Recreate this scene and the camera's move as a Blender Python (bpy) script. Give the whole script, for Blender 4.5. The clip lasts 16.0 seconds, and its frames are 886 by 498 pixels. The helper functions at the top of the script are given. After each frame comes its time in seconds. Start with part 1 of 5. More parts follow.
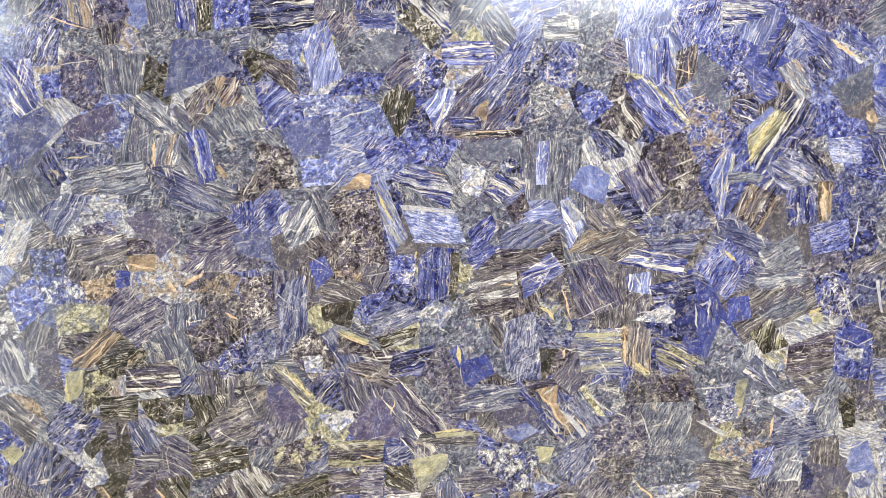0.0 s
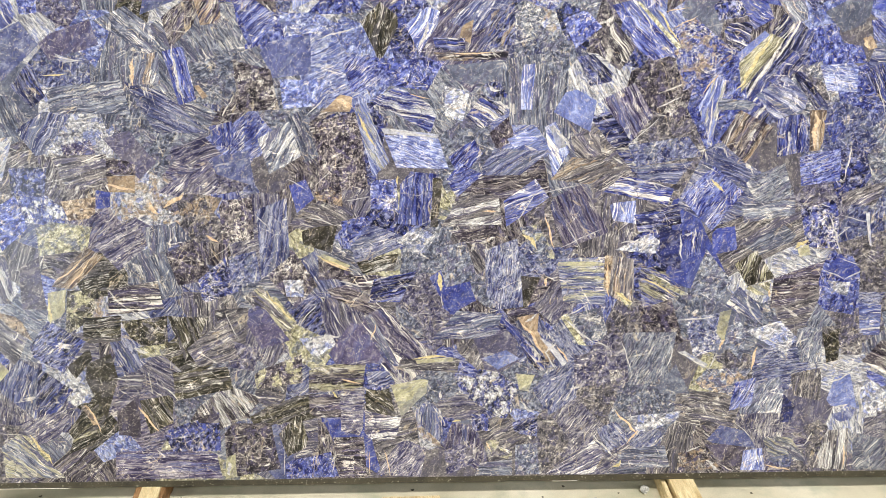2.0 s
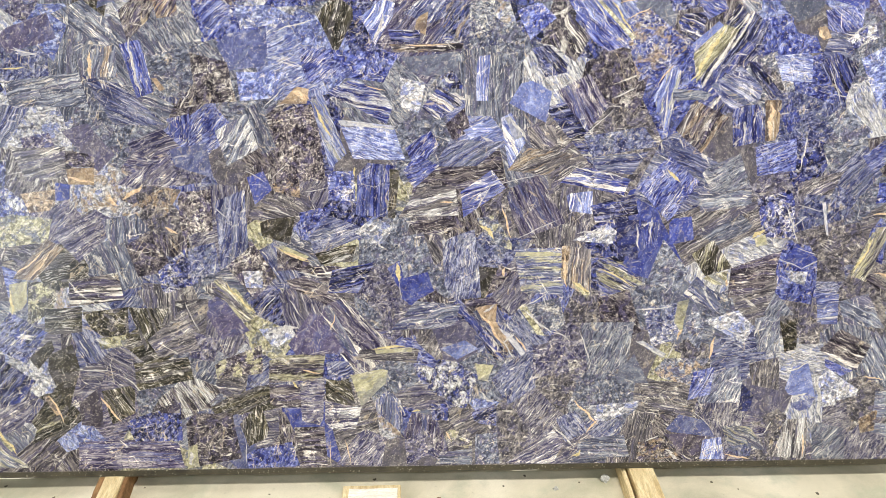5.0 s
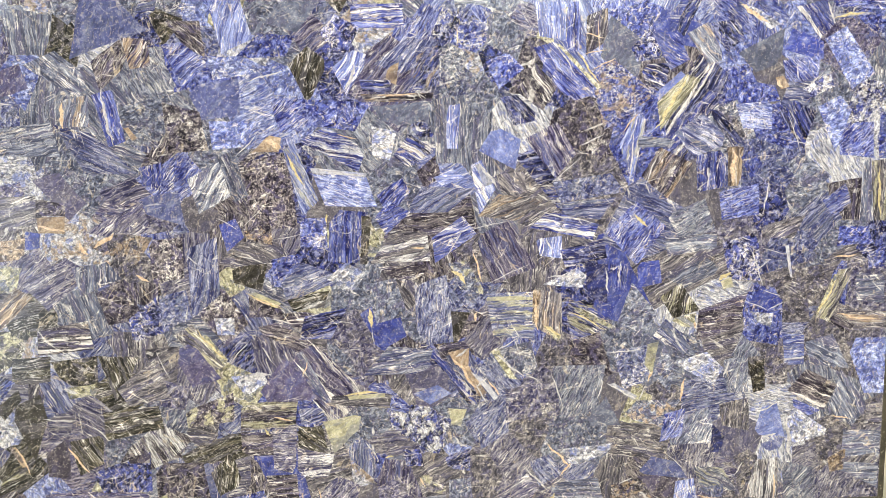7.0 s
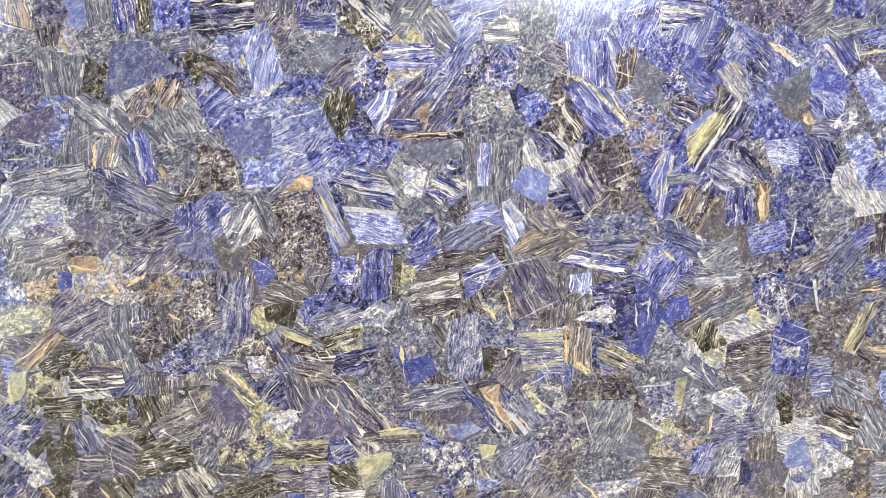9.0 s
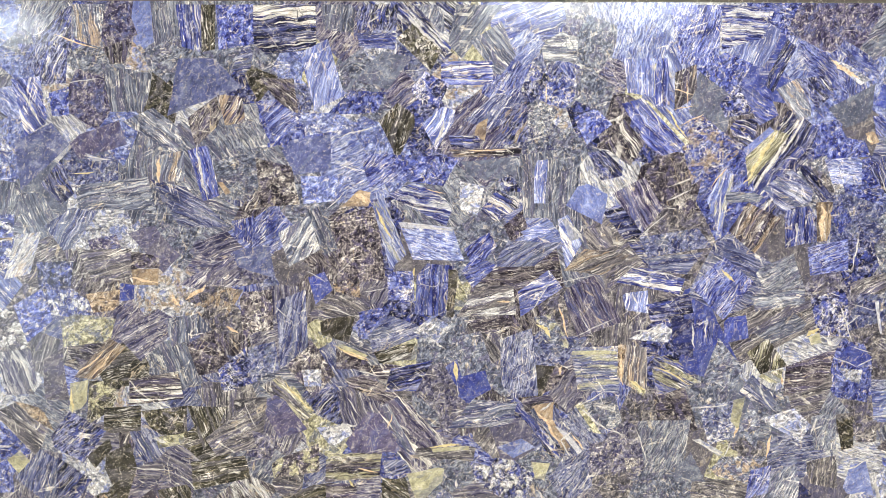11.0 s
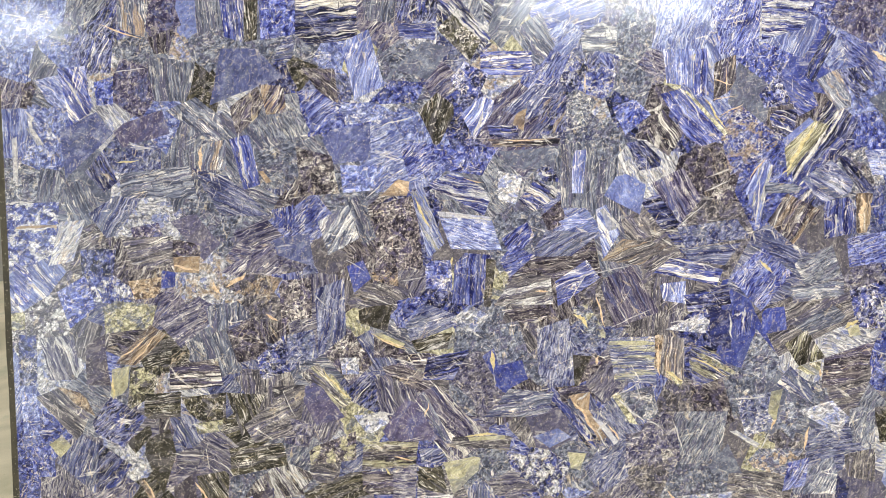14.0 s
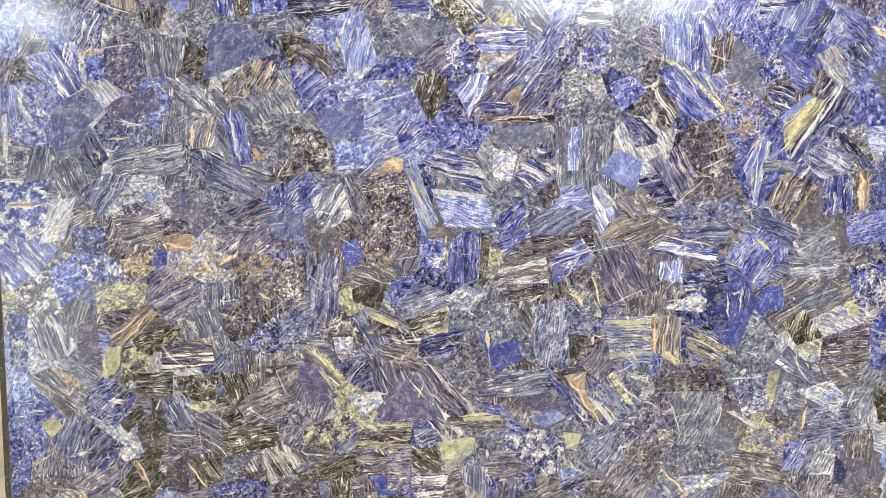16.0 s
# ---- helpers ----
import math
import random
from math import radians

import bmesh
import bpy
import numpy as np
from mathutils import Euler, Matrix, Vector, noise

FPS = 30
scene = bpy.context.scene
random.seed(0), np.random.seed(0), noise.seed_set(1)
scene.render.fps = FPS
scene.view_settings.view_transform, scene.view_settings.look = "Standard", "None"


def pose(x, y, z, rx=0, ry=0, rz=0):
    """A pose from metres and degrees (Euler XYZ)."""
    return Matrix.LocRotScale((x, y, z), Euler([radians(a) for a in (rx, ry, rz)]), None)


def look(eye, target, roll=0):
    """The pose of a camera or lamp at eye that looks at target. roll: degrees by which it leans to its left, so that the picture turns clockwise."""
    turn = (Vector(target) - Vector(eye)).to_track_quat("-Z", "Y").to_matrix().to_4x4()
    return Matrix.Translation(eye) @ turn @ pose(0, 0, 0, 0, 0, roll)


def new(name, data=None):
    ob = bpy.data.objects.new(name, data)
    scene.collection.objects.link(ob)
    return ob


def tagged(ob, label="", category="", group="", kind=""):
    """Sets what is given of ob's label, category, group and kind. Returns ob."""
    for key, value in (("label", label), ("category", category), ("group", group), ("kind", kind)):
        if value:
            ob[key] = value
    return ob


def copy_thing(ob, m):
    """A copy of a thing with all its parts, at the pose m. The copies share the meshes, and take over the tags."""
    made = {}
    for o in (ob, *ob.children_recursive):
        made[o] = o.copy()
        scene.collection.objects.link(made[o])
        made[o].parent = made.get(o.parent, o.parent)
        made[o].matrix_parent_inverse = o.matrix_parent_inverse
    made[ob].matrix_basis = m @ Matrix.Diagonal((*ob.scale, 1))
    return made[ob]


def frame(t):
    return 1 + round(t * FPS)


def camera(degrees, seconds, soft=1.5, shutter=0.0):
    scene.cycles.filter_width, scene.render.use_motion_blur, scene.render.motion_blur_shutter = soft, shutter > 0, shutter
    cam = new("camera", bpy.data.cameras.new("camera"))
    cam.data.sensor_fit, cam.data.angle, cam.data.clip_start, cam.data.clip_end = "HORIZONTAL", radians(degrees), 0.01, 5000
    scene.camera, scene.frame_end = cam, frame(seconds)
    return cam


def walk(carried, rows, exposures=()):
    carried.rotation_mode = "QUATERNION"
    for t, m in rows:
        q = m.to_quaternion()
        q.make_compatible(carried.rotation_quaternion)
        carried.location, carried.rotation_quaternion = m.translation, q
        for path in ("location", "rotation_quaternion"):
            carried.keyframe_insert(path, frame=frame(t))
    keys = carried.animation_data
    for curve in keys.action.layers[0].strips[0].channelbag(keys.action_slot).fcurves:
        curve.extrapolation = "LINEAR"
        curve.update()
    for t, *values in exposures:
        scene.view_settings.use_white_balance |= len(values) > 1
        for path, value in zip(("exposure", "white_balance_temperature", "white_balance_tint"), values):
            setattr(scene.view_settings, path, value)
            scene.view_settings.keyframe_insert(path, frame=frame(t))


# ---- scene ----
# ---- camera ----
LEAN, REST = 14.0, 0.085          # the slab leans back by LEAN degrees; its lower edge stands REST above the floor
SLAB = pose(0, 0, REST, -LEAN)
cam = camera(65.0, 16.0, soft=0.75)
PATH = [
    (0, (1.293, -2.037, 1.096), (1.385, -0.046, 0.936), -0.7),
    (0.5, (1.296, -2.03, 1.075), (1.392, -0.042, 0.878), -0.2),
    (1, (1.313, -2.025, 1.056), (1.417, -0.042, 0.824), 0.1),
    (1.5, (1.355, -2.028, 1.038), (1.448, -0.045, 0.794), 0.1),
    (2, (1.376, -2.031, 1.002), (1.438, -0.052, 0.72), -0.0),
    (2.5, (1.394, -2.032, 0.985), (1.441, -0.054, 0.691), -0.0),
    (3, (1.4, -2.032, 0.982), (1.438, -0.056, 0.676), -0.0),
    (3.5, (1.423, -2.035, 0.983), (1.459, -0.059, 0.675), -0.2),
    (4, (1.456, -2.039, 0.979), (1.494, -0.062, 0.674), -0.2),
    (6.5, (1.545, -2.069, 1.015), (1.637, -0.085, 0.783), -0.4),
    (7, (1.54, -2.066, 1.032), (1.646, -0.079, 0.828), -0.5),
    (7.5, (1.534, -2.062, 1.051), (1.652, -0.074, 0.865), -0.7),
    (8, (1.502, -2.063, 1.065), (1.627, -0.075, 0.888), -0.7),
    (8.5, (1.461, -2.062, 1.097), (1.584, -0.074, 0.911), -0.7),
    (10.8, (1.361, -2.06, 1.158), (1.431, -0.069, 0.981), -0.4),
    (11, (1.345, -2.058, 1.146), (1.392, -0.065, 0.988), -0.2),
    (11.5, (1.311, -2.058, 1.144), (1.331, -0.063, 0.993), -0.1),
    (12, (1.294, -2.061, 1.14), (1.311, -0.067, 0.992), -0.0),
    (12.5, (1.276, -2.067, 1.141), (1.29, -0.073, 0.991), -0.0),
    (13, (1.273, -2.072, 1.132), (1.286, -0.078, 0.981), 0.0),
    (13.5, (1.269, -2.074, 1.122), (1.283, -0.08, 0.97), -0.0),
    (14, (1.266, -2.07, 1.108), (1.28, -0.076, 0.957), -0.0),
    (14.5, (1.269, -2.058, 1.097), (1.286, -0.064, 0.942), -0.0),
    (15, (1.276, -2.054, 1.077), (1.292, -0.06, 0.922), 0.0),
    (15.5, (1.278, -2.058, 1.07), (1.292, -0.064, 0.907), 0.0),
    (16, (1.285, -2.054, 1.051), (1.297, -0.06, 0.891), -0.0),
]
walk(cam, [(t, SLAB @ look(eye, target, roll)) for t, eye, target, roll in PATH],
     exposures=[(0, 0.06), (2.5, 0.12), (4, 0.07), (7, 0.12), (8.5, 0.14), (11, 0.13), (13.5, 0.02), (16, 0.08)])

# ---- light ----
world = bpy.data.worlds.new("world")
scene.world = world
world.use_nodes = True
world.node_tree.nodes["Background"].inputs[0].default_value = (0.75, 0.82, 1.0, 1)
world.node_tree.nodes["Background"].inputs[1].default_value = 0.05
scene.view_settings.exposure = 0.0
ROOF = 5.2


def lamp(name, place, target, size, watts, colour):
    data = bpy.data.lights.new(name, "AREA")
    data.shape, data.size, data.size_y = "RECTANGLE", size[0], size[1]
    data.energy, data.color = watts, colour
    ob = new(name, data)
    ob.matrix_world = look(place, target)
    return ob


COOL, WARM = (0.84, 0.91, 1.0), (0.99, 0.97, 0.98)
# tube fixtures under the roof; the last three are unseen, added as fill
TUBES_AND_FILLS = [(3.3, -5.2, 185, COOL), (-4.5, -5.8, 190, COOL), (2.3, -2.5, 265, WARM), (-2.8, -2.4, 40, WARM), (6.0, -2.4, 60, WARM), (-3.6, 0.2, 130, WARM)]
for tx, ty, watts, tint in TUBES_AND_FILLS:
    lamp("tube_light", (tx, ty, ROOF - 0.36), (tx, ty, 0), (2.4, 0.36), watts, tint)

# bluish lamp added in an unseen wall opening for the slab's bright left edge
lamp("side_reflection_lamp", (-5.95, -10.8, 1.95), (0, -10.8, 1.95), (3.1, 3.7), 240, (0.78, 0.87, 1.0))


# ---- materials ----
def srgb(r, g, b):
    return tuple(((c / 255 + 0.055) / 1.055) ** 2.4 if c > 10 else c / 3300 for c in (r, g, b)) + (1,)


class Shader:
    """Short hand for building one node material."""

    def __init__(self, name):
        self.mat = bpy.data.materials.new(name)
        self.mat.use_nodes = True
        self.nodes, self.links = self.mat.node_tree.nodes, self.mat.node_tree.links
        self.bsdf = self.nodes["Principled BSDF"]

    def put(self, socket, value):
        if isinstance(value, bpy.types.NodeSocket):
            self.links.new(value, socket)
        else:
            socket.default_value = value

    def node(self, kind, settings=(), **inputs):
        n = self.nodes.new(kind)
        chosen = dict(settings)
        if "uv_map" in chosen:
            n.uv_map = chosen["uv_map"]
        if "data_type" in chosen:
            n.data_type = chosen["data_type"]
        if "blend_type" in chosen:
            n.blend_type = chosen["blend_type"]
        if "operation" in chosen:
            n.operation = chosen["operation"]
        if "feature" in chosen:
            n.feature = chosen["feature"]
        if "rotation_type" in chosen:
            n.rotation_type = chosen["rotation_type"]
        for key, value in inputs.items():
            self.put(n.inputs[key.replace("_", " ")], value)
        return n

    def noise(self, vector, scale, detail=3.0, rough=0.55, warp=0.0):
        return self.node("ShaderNodeTexNoise", Vector=vector, Scale=scale, Detail=detail, Roughness=rough, Distortion=warp)

    def math(self, how, a, b=0.0, c=0.0):
        n = self.node("ShaderNodeMath", {"operation": how})
        for socket, value in zip(n.inputs, (a, b, c)):
            self.put(socket, value)
        return n.outputs[0]

    def stretch(self, vector, sx, sy, sz=1.0):
        n = self.node("ShaderNodeVectorMath", {"operation": "MULTIPLY"})
        self.put(n.inputs[0], vector)
        n.inputs[1].default_value = (sx, sy, sz)
        return n.outputs[0]

    def ramp(self, value, stops, smooth=False):
        n = self.node("ShaderNodeValToRGB", Fac=value)
        n.color_ramp.interpolation = "EASE" if smooth else "LINEAR"
        while len(n.color_ramp.elements) < len(stops):
            n.color_ramp.elements.new(0.5)
        for e, (at, colour) in zip(n.color_ramp.elements, stops):
            e.position, e.color = at, colour if not isinstance(colour, (int, float)) else (colour, colour, colour, 1)
        return n.outputs[0]

    def mix(self, fac, a, b, how="MIX"):
        n = self.node("ShaderNodeMix", {"data_type": "RGBA", "blend_type": how})
        self.put(n.inputs[0], fac), self.put(n.inputs[6], a), self.put(n.inputs[7], b)
        return n.outputs[2]

    def bump(self, height, strength, distance):
        n = self.node("ShaderNodeBump", Height=height, Strength=strength, Distance=distance)
        self.links.new(n.outputs[0], self.bsdf.inputs["Normal"])

    def done(self, colour, rough, spec=0.5, metal=0.0):
        self.put(self.bsdf.inputs["Base Color"], colour)
        self.put(self.bsdf.inputs["Roughness"], rough)
        self.bsdf.inputs["Specular IOR Level"].default_value = spec
        self.bsdf.inputs["Metallic"].default_value = metal
        return self.mat


# dark, middle and light tone of each variety of stone
# e, g, k and o also darkened for the dim reflection at lower left
TONES = {
    "b": ((27, 30, 82), (66, 76, 146), (150, 157, 200)),
    "l": ((72, 80, 134), (118, 128, 176), (188, 193, 216)),
    "n": ((12, 12, 34), (41, 44, 88), (146, 148, 180)),
    "g": ((64, 67, 84), (102, 106, 122), (164, 165, 168)),
    "s": ((42, 46, 84), (86, 91, 130), (168, 168, 182)),
    "k": ((28, 22, 32), (66, 59, 69), (146, 136, 130)),
    "o": ((24, 22, 18), (54, 50, 42), (112, 105, 82)),
    "y": ((110, 105, 84), (176, 169, 134), (212, 205, 174)),
    "e": ((58, 55, 62), (98, 93, 98), (160, 151, 142)),
    "d": ((44, 42, 72), (92, 88, 111), (166, 160, 160)),
    "t": ((94, 78, 66), (166, 142, 114), (210, 190, 162)),
    "c": ((104, 104, 116), (176, 174, 176), (226, 222, 214)),
    "p": ((42, 36, 66), (87, 80, 106), (160, 151, 154)),
}
NEIGHBOUR = {"b": "s", "l": "s", "n": "b", "g": "d", "s": "g", "k": "p", "o": "e", "y": "g", "t": "k", "c": "l", "p": "s", "e": "d", "d": "e"}
GAIN = 0.97
made = {}


def tone(letter, step):
    return (*(c * GAIN for c in srgb(*TONES[letter][step])[:3]), 1)


def blend(a, b, k):
    return tuple(p + (q - p) * k for p, q in zip(a, b))


def stone_material(kind):
    """kind: the tone, the figure (bands, flecks, mottling, plain, spots, veins, white bands) and sometimes a second tone."""
    if kind in made:
        return made[kind]
    s = Shader("stone_" + kind)
    dark, middle, light = (tone(kind[0], k) for k in range(3))
    figure, accent = kind[1] if kind[1] in "bfmpsvw" else "m", kind[2:] or (kind[1] if kind[1] not in "bfmpsvw" else "")
    laid = figure in "bwf"
    uv = s.node("ShaderNodeUVMap", {"uv_map": "grain"}).outputs[0]

    def bent(vector, scale, amount):
        shift = s.node("ShaderNodeVectorMath", {"operation": "SUBTRACT"})
        s.put(shift.inputs[0], s.noise(vector, scale, 2, 0.5).outputs["Color"])
        shift.inputs[1].default_value = (0.5, 0.5, 0.5)
        add = s.node("ShaderNodeVectorMath", {"operation": "MULTIPLY_ADD"})
        s.put(add.inputs[0], shift.outputs[0])
        add.inputs[1].default_value = (amount,) * 3
        s.put(add.inputs[2], vector)
        return add.outputs[0]

    def turned(vector, angle):
        return s.node("ShaderNodeVectorRotate", {"rotation_type": "Z_AXIS"}, Vector=vector, Angle=angle).outputs[0]

    def lines(vector, sx, sy, width, gate, gate_scale=19):
        """Thin lines where a stretched noise passes its middle, here and there."""
        n = s.noise(s.stretch(vector, sx, sy), 1.0, 1.5, 0.5).outputs["Fac"]
        line = s.ramp(s.math("ABSOLUTE", s.math("SUBTRACT", n, 0.5)), [(width * 0.5, 1), (width, 0)])
        return s.math("MULTIPLY", line, s.ramp(s.noise(uv, gate_scale, 2).outputs["Fac"], [(gate, 0), (gate + 0.06, 1)]))

    def cracks(vector, scale, width, gate):
        net = s.node("ShaderNodeTexVoronoi", {"feature": "DISTANCE_TO_EDGE"}, Vector=vector, Scale=scale).outputs["Distance"]
        return s.math("MULTIPLY", s.ramp(net, [(width * 0.5, 1), (width, 0)]), s.ramp(s.noise(uv, 15, 3).outputs["Fac"], [(gate, 0), (gate + 0.08, 1)]))

    wavy = bent(bent(uv, 11, 0.030 if laid else 0.045), 46, 0.006 if laid else 0.014)
    pale, sand = (*(c * GAIN for c in srgb(232, 224, 210)[:3]), 1), (*(c * GAIN for c in srgb(204, 184, 154)[:3]), 1)
    other = tone(NEIGHBOUR[kind[0]], 1)
    # the body: three tones of the stone and one of a neighbour, parted sharply
    sx, sy = {"b": (4.5, 95), "w": (3.5, 75), "f": (34, 130), "m": (42, 58), "v": (40, 50), "s": (50, 60), "p": (24, 40)}[figure]
    main = s.noise(s.stretch(wavy, sx, sy), 1.0, *((5, 0.68) if laid else (9, 0.70))).outputs["Fac"]
    patch = s.noise(uv, 15, 3, 0.55, 0.6).outputs["Fac"]
    value = s.math("MULTIPLY_ADD", s.math("SUBTRACT", patch, 0.5), 0.40, main)
    if figure in "mvs":
        # a granular mosaic of small crystals
        crystal = s.node("ShaderNodeTexVoronoi", {"feature": "F1"}, Vector=s.stretch(wavy, 1.0, 1.5), Scale=165.0, Randomness=1.0).outputs["Color"]
        value = s.math("MULTIPLY_ADD", s.math("SUBTRACT", crystal, 0.5), 0.17, value)
    if figure == "p":
        colour = s.ramp(value, [(0.36, blend(dark, middle, 0.35)), (0.47, blend(dark, middle, 0.85)), (0.53, middle), (0.66, blend(middle, light, 0.55))])
        veil = s.noise(s.stretch(wavy, 9, 26), 1.0, 6, 0.66).outputs["Fac"]
        colour = s.mix(s.ramp(veil, [(0.50, 0), (0.58, 0.5)]), colour, other)
    else:
        colour = s.ramp(value, [(0.42, dark), (0.455, blend(dark, middle, 0.70)), (0.495, middle), (0.55, blend(middle, light, 0.30)), (0.585, blend(middle, light, 0.48)), (0.62, blend(middle, light, 0.88))])
        veil = s.noise(s.stretch(wavy, sx * 0.7, sy * 0.45), 1.0, 6, 0.66).outputs["Fac"]
        colour = s.mix(s.ramp(veil, [(0.525, 0), (0.56, 0.75)]), colour, other)
    if figure == "w":
        band = s.noise(s.stretch(wavy, 2.2, 44), 1.0, 4, 0.6).outputs["Fac"]
        colour = s.mix(s.ramp(band, [(0.57, 0), (0.59, 0.92)]), colour, pale)
    if figure == "s":
        cells = s.node("ShaderNodeTexVoronoi", {"feature": "F1"}, Vector=wavy, Scale=120.0, Randomness=1.0).outputs["Distance"]
        spot = s.math("MULTIPLY", s.ramp(cells, [(0.34, 1), (0.42, 0)]), s.ramp(s.noise(uv, 30, 3).outputs["Fac"], [(0.44, 0), (0.52, 0.85)]))
        colour = s.mix(spot, colour, light if kind[0] in "kn" else dark)
    if figure == "v":
        net = bent(bent(uv, 26, 0.06), 95, 0.022)
        colour = s.mix(s.math("MULTIPLY", cracks(net, 40.0, 0.06, 0.46), 0.8), colour, pale)
        crust = s.noise(net, 75, 7, 0.7).outputs["Fac"]
        colour = s.mix(s.ramp(crust, [(0.56, 0), (0.60, 0.75)]), colour, light)
    if figure == "f":
        colour = s.mix(s.math("MULTIPLY", cracks(s.stretch(wavy, 42, 95), 1.0, 0.09, 0.42), 0.65), colour, light)
    if accent:
        second = tone(accent, 1 if accent in "tbgnkoy" else 2)
        flow = s.noise(s.stretch(wavy, 5, 42) if laid else s.stretch(wavy, 26, 26), 1.0, 6, 0.68).outputs["Fac"]
        broken = s.ramp(s.noise(s.stretch(wavy, 60, 210) if laid else uv, 1.0 if laid else 120, 6, 0.75).outputs["Fac"], [(0.43, 0.40), (0.53, 0.9)])
        colour = s.mix(s.math("MULTIPLY", s.ramp(flow, [(0.51, 0), (0.545, 1)]), broken), colour, second)
    # laminae: hairlines along the bedding, dark and pale
    if laid:
        colour = s.mix(s.math("MULTIPLY", lines(wavy, 3.0, 100, 0.026, 0.44, 24), 0.8), colour, dark)
        colour = s.mix(s.math("MULTIPLY", lines(wavy, 4.0, 115, 0.022, 0.49, 29), 0.75), colour, pale)
    # healed cracks across the bedding: dark, calcite and rust
    strong = 1.0 if figure != "p" else 0.55
    colour = s.mix(s.math("MULTIPLY", cracks(bent(uv, 60, 0.012), 34.0, 0.03, 0.47), 0.8 * strong), colour, dark)
    colour = s.mix(s.math("MULTIPLY", lines(turned(uv, 0.9), 3, 26, 0.007, 0.52), 0.7 * strong), colour, pale)
    colour = s.mix(s.math("MULTIPLY", cracks(bent(turned(uv, 2.1), 40, 0.02), 24.0, 0.014, 0.52), 0.6 * strong), colour, pale)
    colour = s.mix(s.math("MULTIPLY", lines(bent(turned(uv, -0.6), 30, 0.01), 7, 34, 0.010, 0.54), 0.6 * strong), colour, sand)
    # beige crumbs in the ground mass
    crumbs = s.noise(s.stretch(wavy, 34, 170) if laid else bent(uv, 50, 0.02), 1.0 if laid else 70.0, 6, 0.72).outputs["Fac"]
    colour = s.mix(s.ramp(crumbs, [(0.575, 0), (0.595, (0.5 if laid else 0.72) * strong)]), colour, blend(sand, tone("c", 1), 0.5))
    # grain, dark pits and pale specks
    grain = s.noise(uv, 520, 3, 0.75).outputs["Fac"]
    colour = s.mix(1.0, colour, s.ramp(grain, [(0.37, 0.55), (0.63, 1.46)] if figure != "p" else [(0.36, 0.74), (0.64, 1.26)]), "MULTIPLY")
    crumb = s.noise(s.stretch(wavy, 14, 200) if laid else s.stretch(wavy, 85, 120), 1.0, 5, 0.72).outputs["Fac"]
    colour = s.mix(1.0, colour, s.ramp(crumb, [(0.43, 0.70), (0.50, 1.0), (0.57, 1.28)] if laid else [(0.43, 0.56), (0.50, 1.0), (0.57, 1.40)] if figure != "p" else [(0.40, 0.78), (0.50, 1.0), (0.60, 1.22)]), "MULTIPLY")
    speck = s.noise(uv, 330, 1).outputs["Fac"]
    colour = s.mix(s.ramp(speck, [(0.69, 0), (0.705, 0.8)]), colour, pale)
    colour = s.mix(s.ramp(speck, [(0.315, 0.9), (0.33, 0)]), colour, dark)
    # no two stones are quite alike
    chance = s.node("ShaderNodeObjectInfo").outputs["Random"]
    colour = s.mix(1.0, colour, s.ramp(chance, [(0.0, 0.80), (1.0, 1.22)]), "MULTIPLY")
    rough = s.ramp(s.noise(uv, 60, 4).outputs["Fac"], [(0.3, 0.30), (0.7, 0.42)])
    s.bsdf.inputs["Coat Weight"].default_value = 0.6
    s.bsdf.inputs["Coat Roughness"].default_value = 0.13
    s.bump(s.noise(uv, 420, 2).outputs["Fac"], 0.08, 0.0006)
    made[kind] = s.done(colour, rough, 0.12)
    return made[kind]


def plain_material(name, a, b, scale, rough, spec=0.4, bump=0.2, stretch=(1, 1, 1), fine=220.0, metal=0.0, spots=0.0):
    """Two tones mixed by noise at two scales, with fine relief."""
    s = Shader(name)
    at = s.stretch(s.node("ShaderNodeTexCoord").outputs["Object"], *stretch)
    big = s.noise(at, scale, 5, 0.6, 0.4).outputs["Fac"]
    small = s.noise(at, fine, 4, 0.65).outputs["Fac"]
    colour = s.ramp(big, [(0.32, srgb(*a)), (0.68, srgb(*b))])
    colour = s.mix(1.0, colour, s.ramp(small, [(0.3, 0.72), (0.7, 1.22)]), "MULTIPLY")
    if spots:
        dots = s.noise(at, fine * 0.45, 2).outputs["Fac"]
        colour = s.mix(s.ramp(dots, [(0.63, 0), (0.69, spots)]), colour, srgb(205, 200, 170))
    s.bump(s.math("ADD", s.math("MULTIPLY", big, 0.6), small), bump, 0.003)
    return s.done(colour, rough, spec, metal)


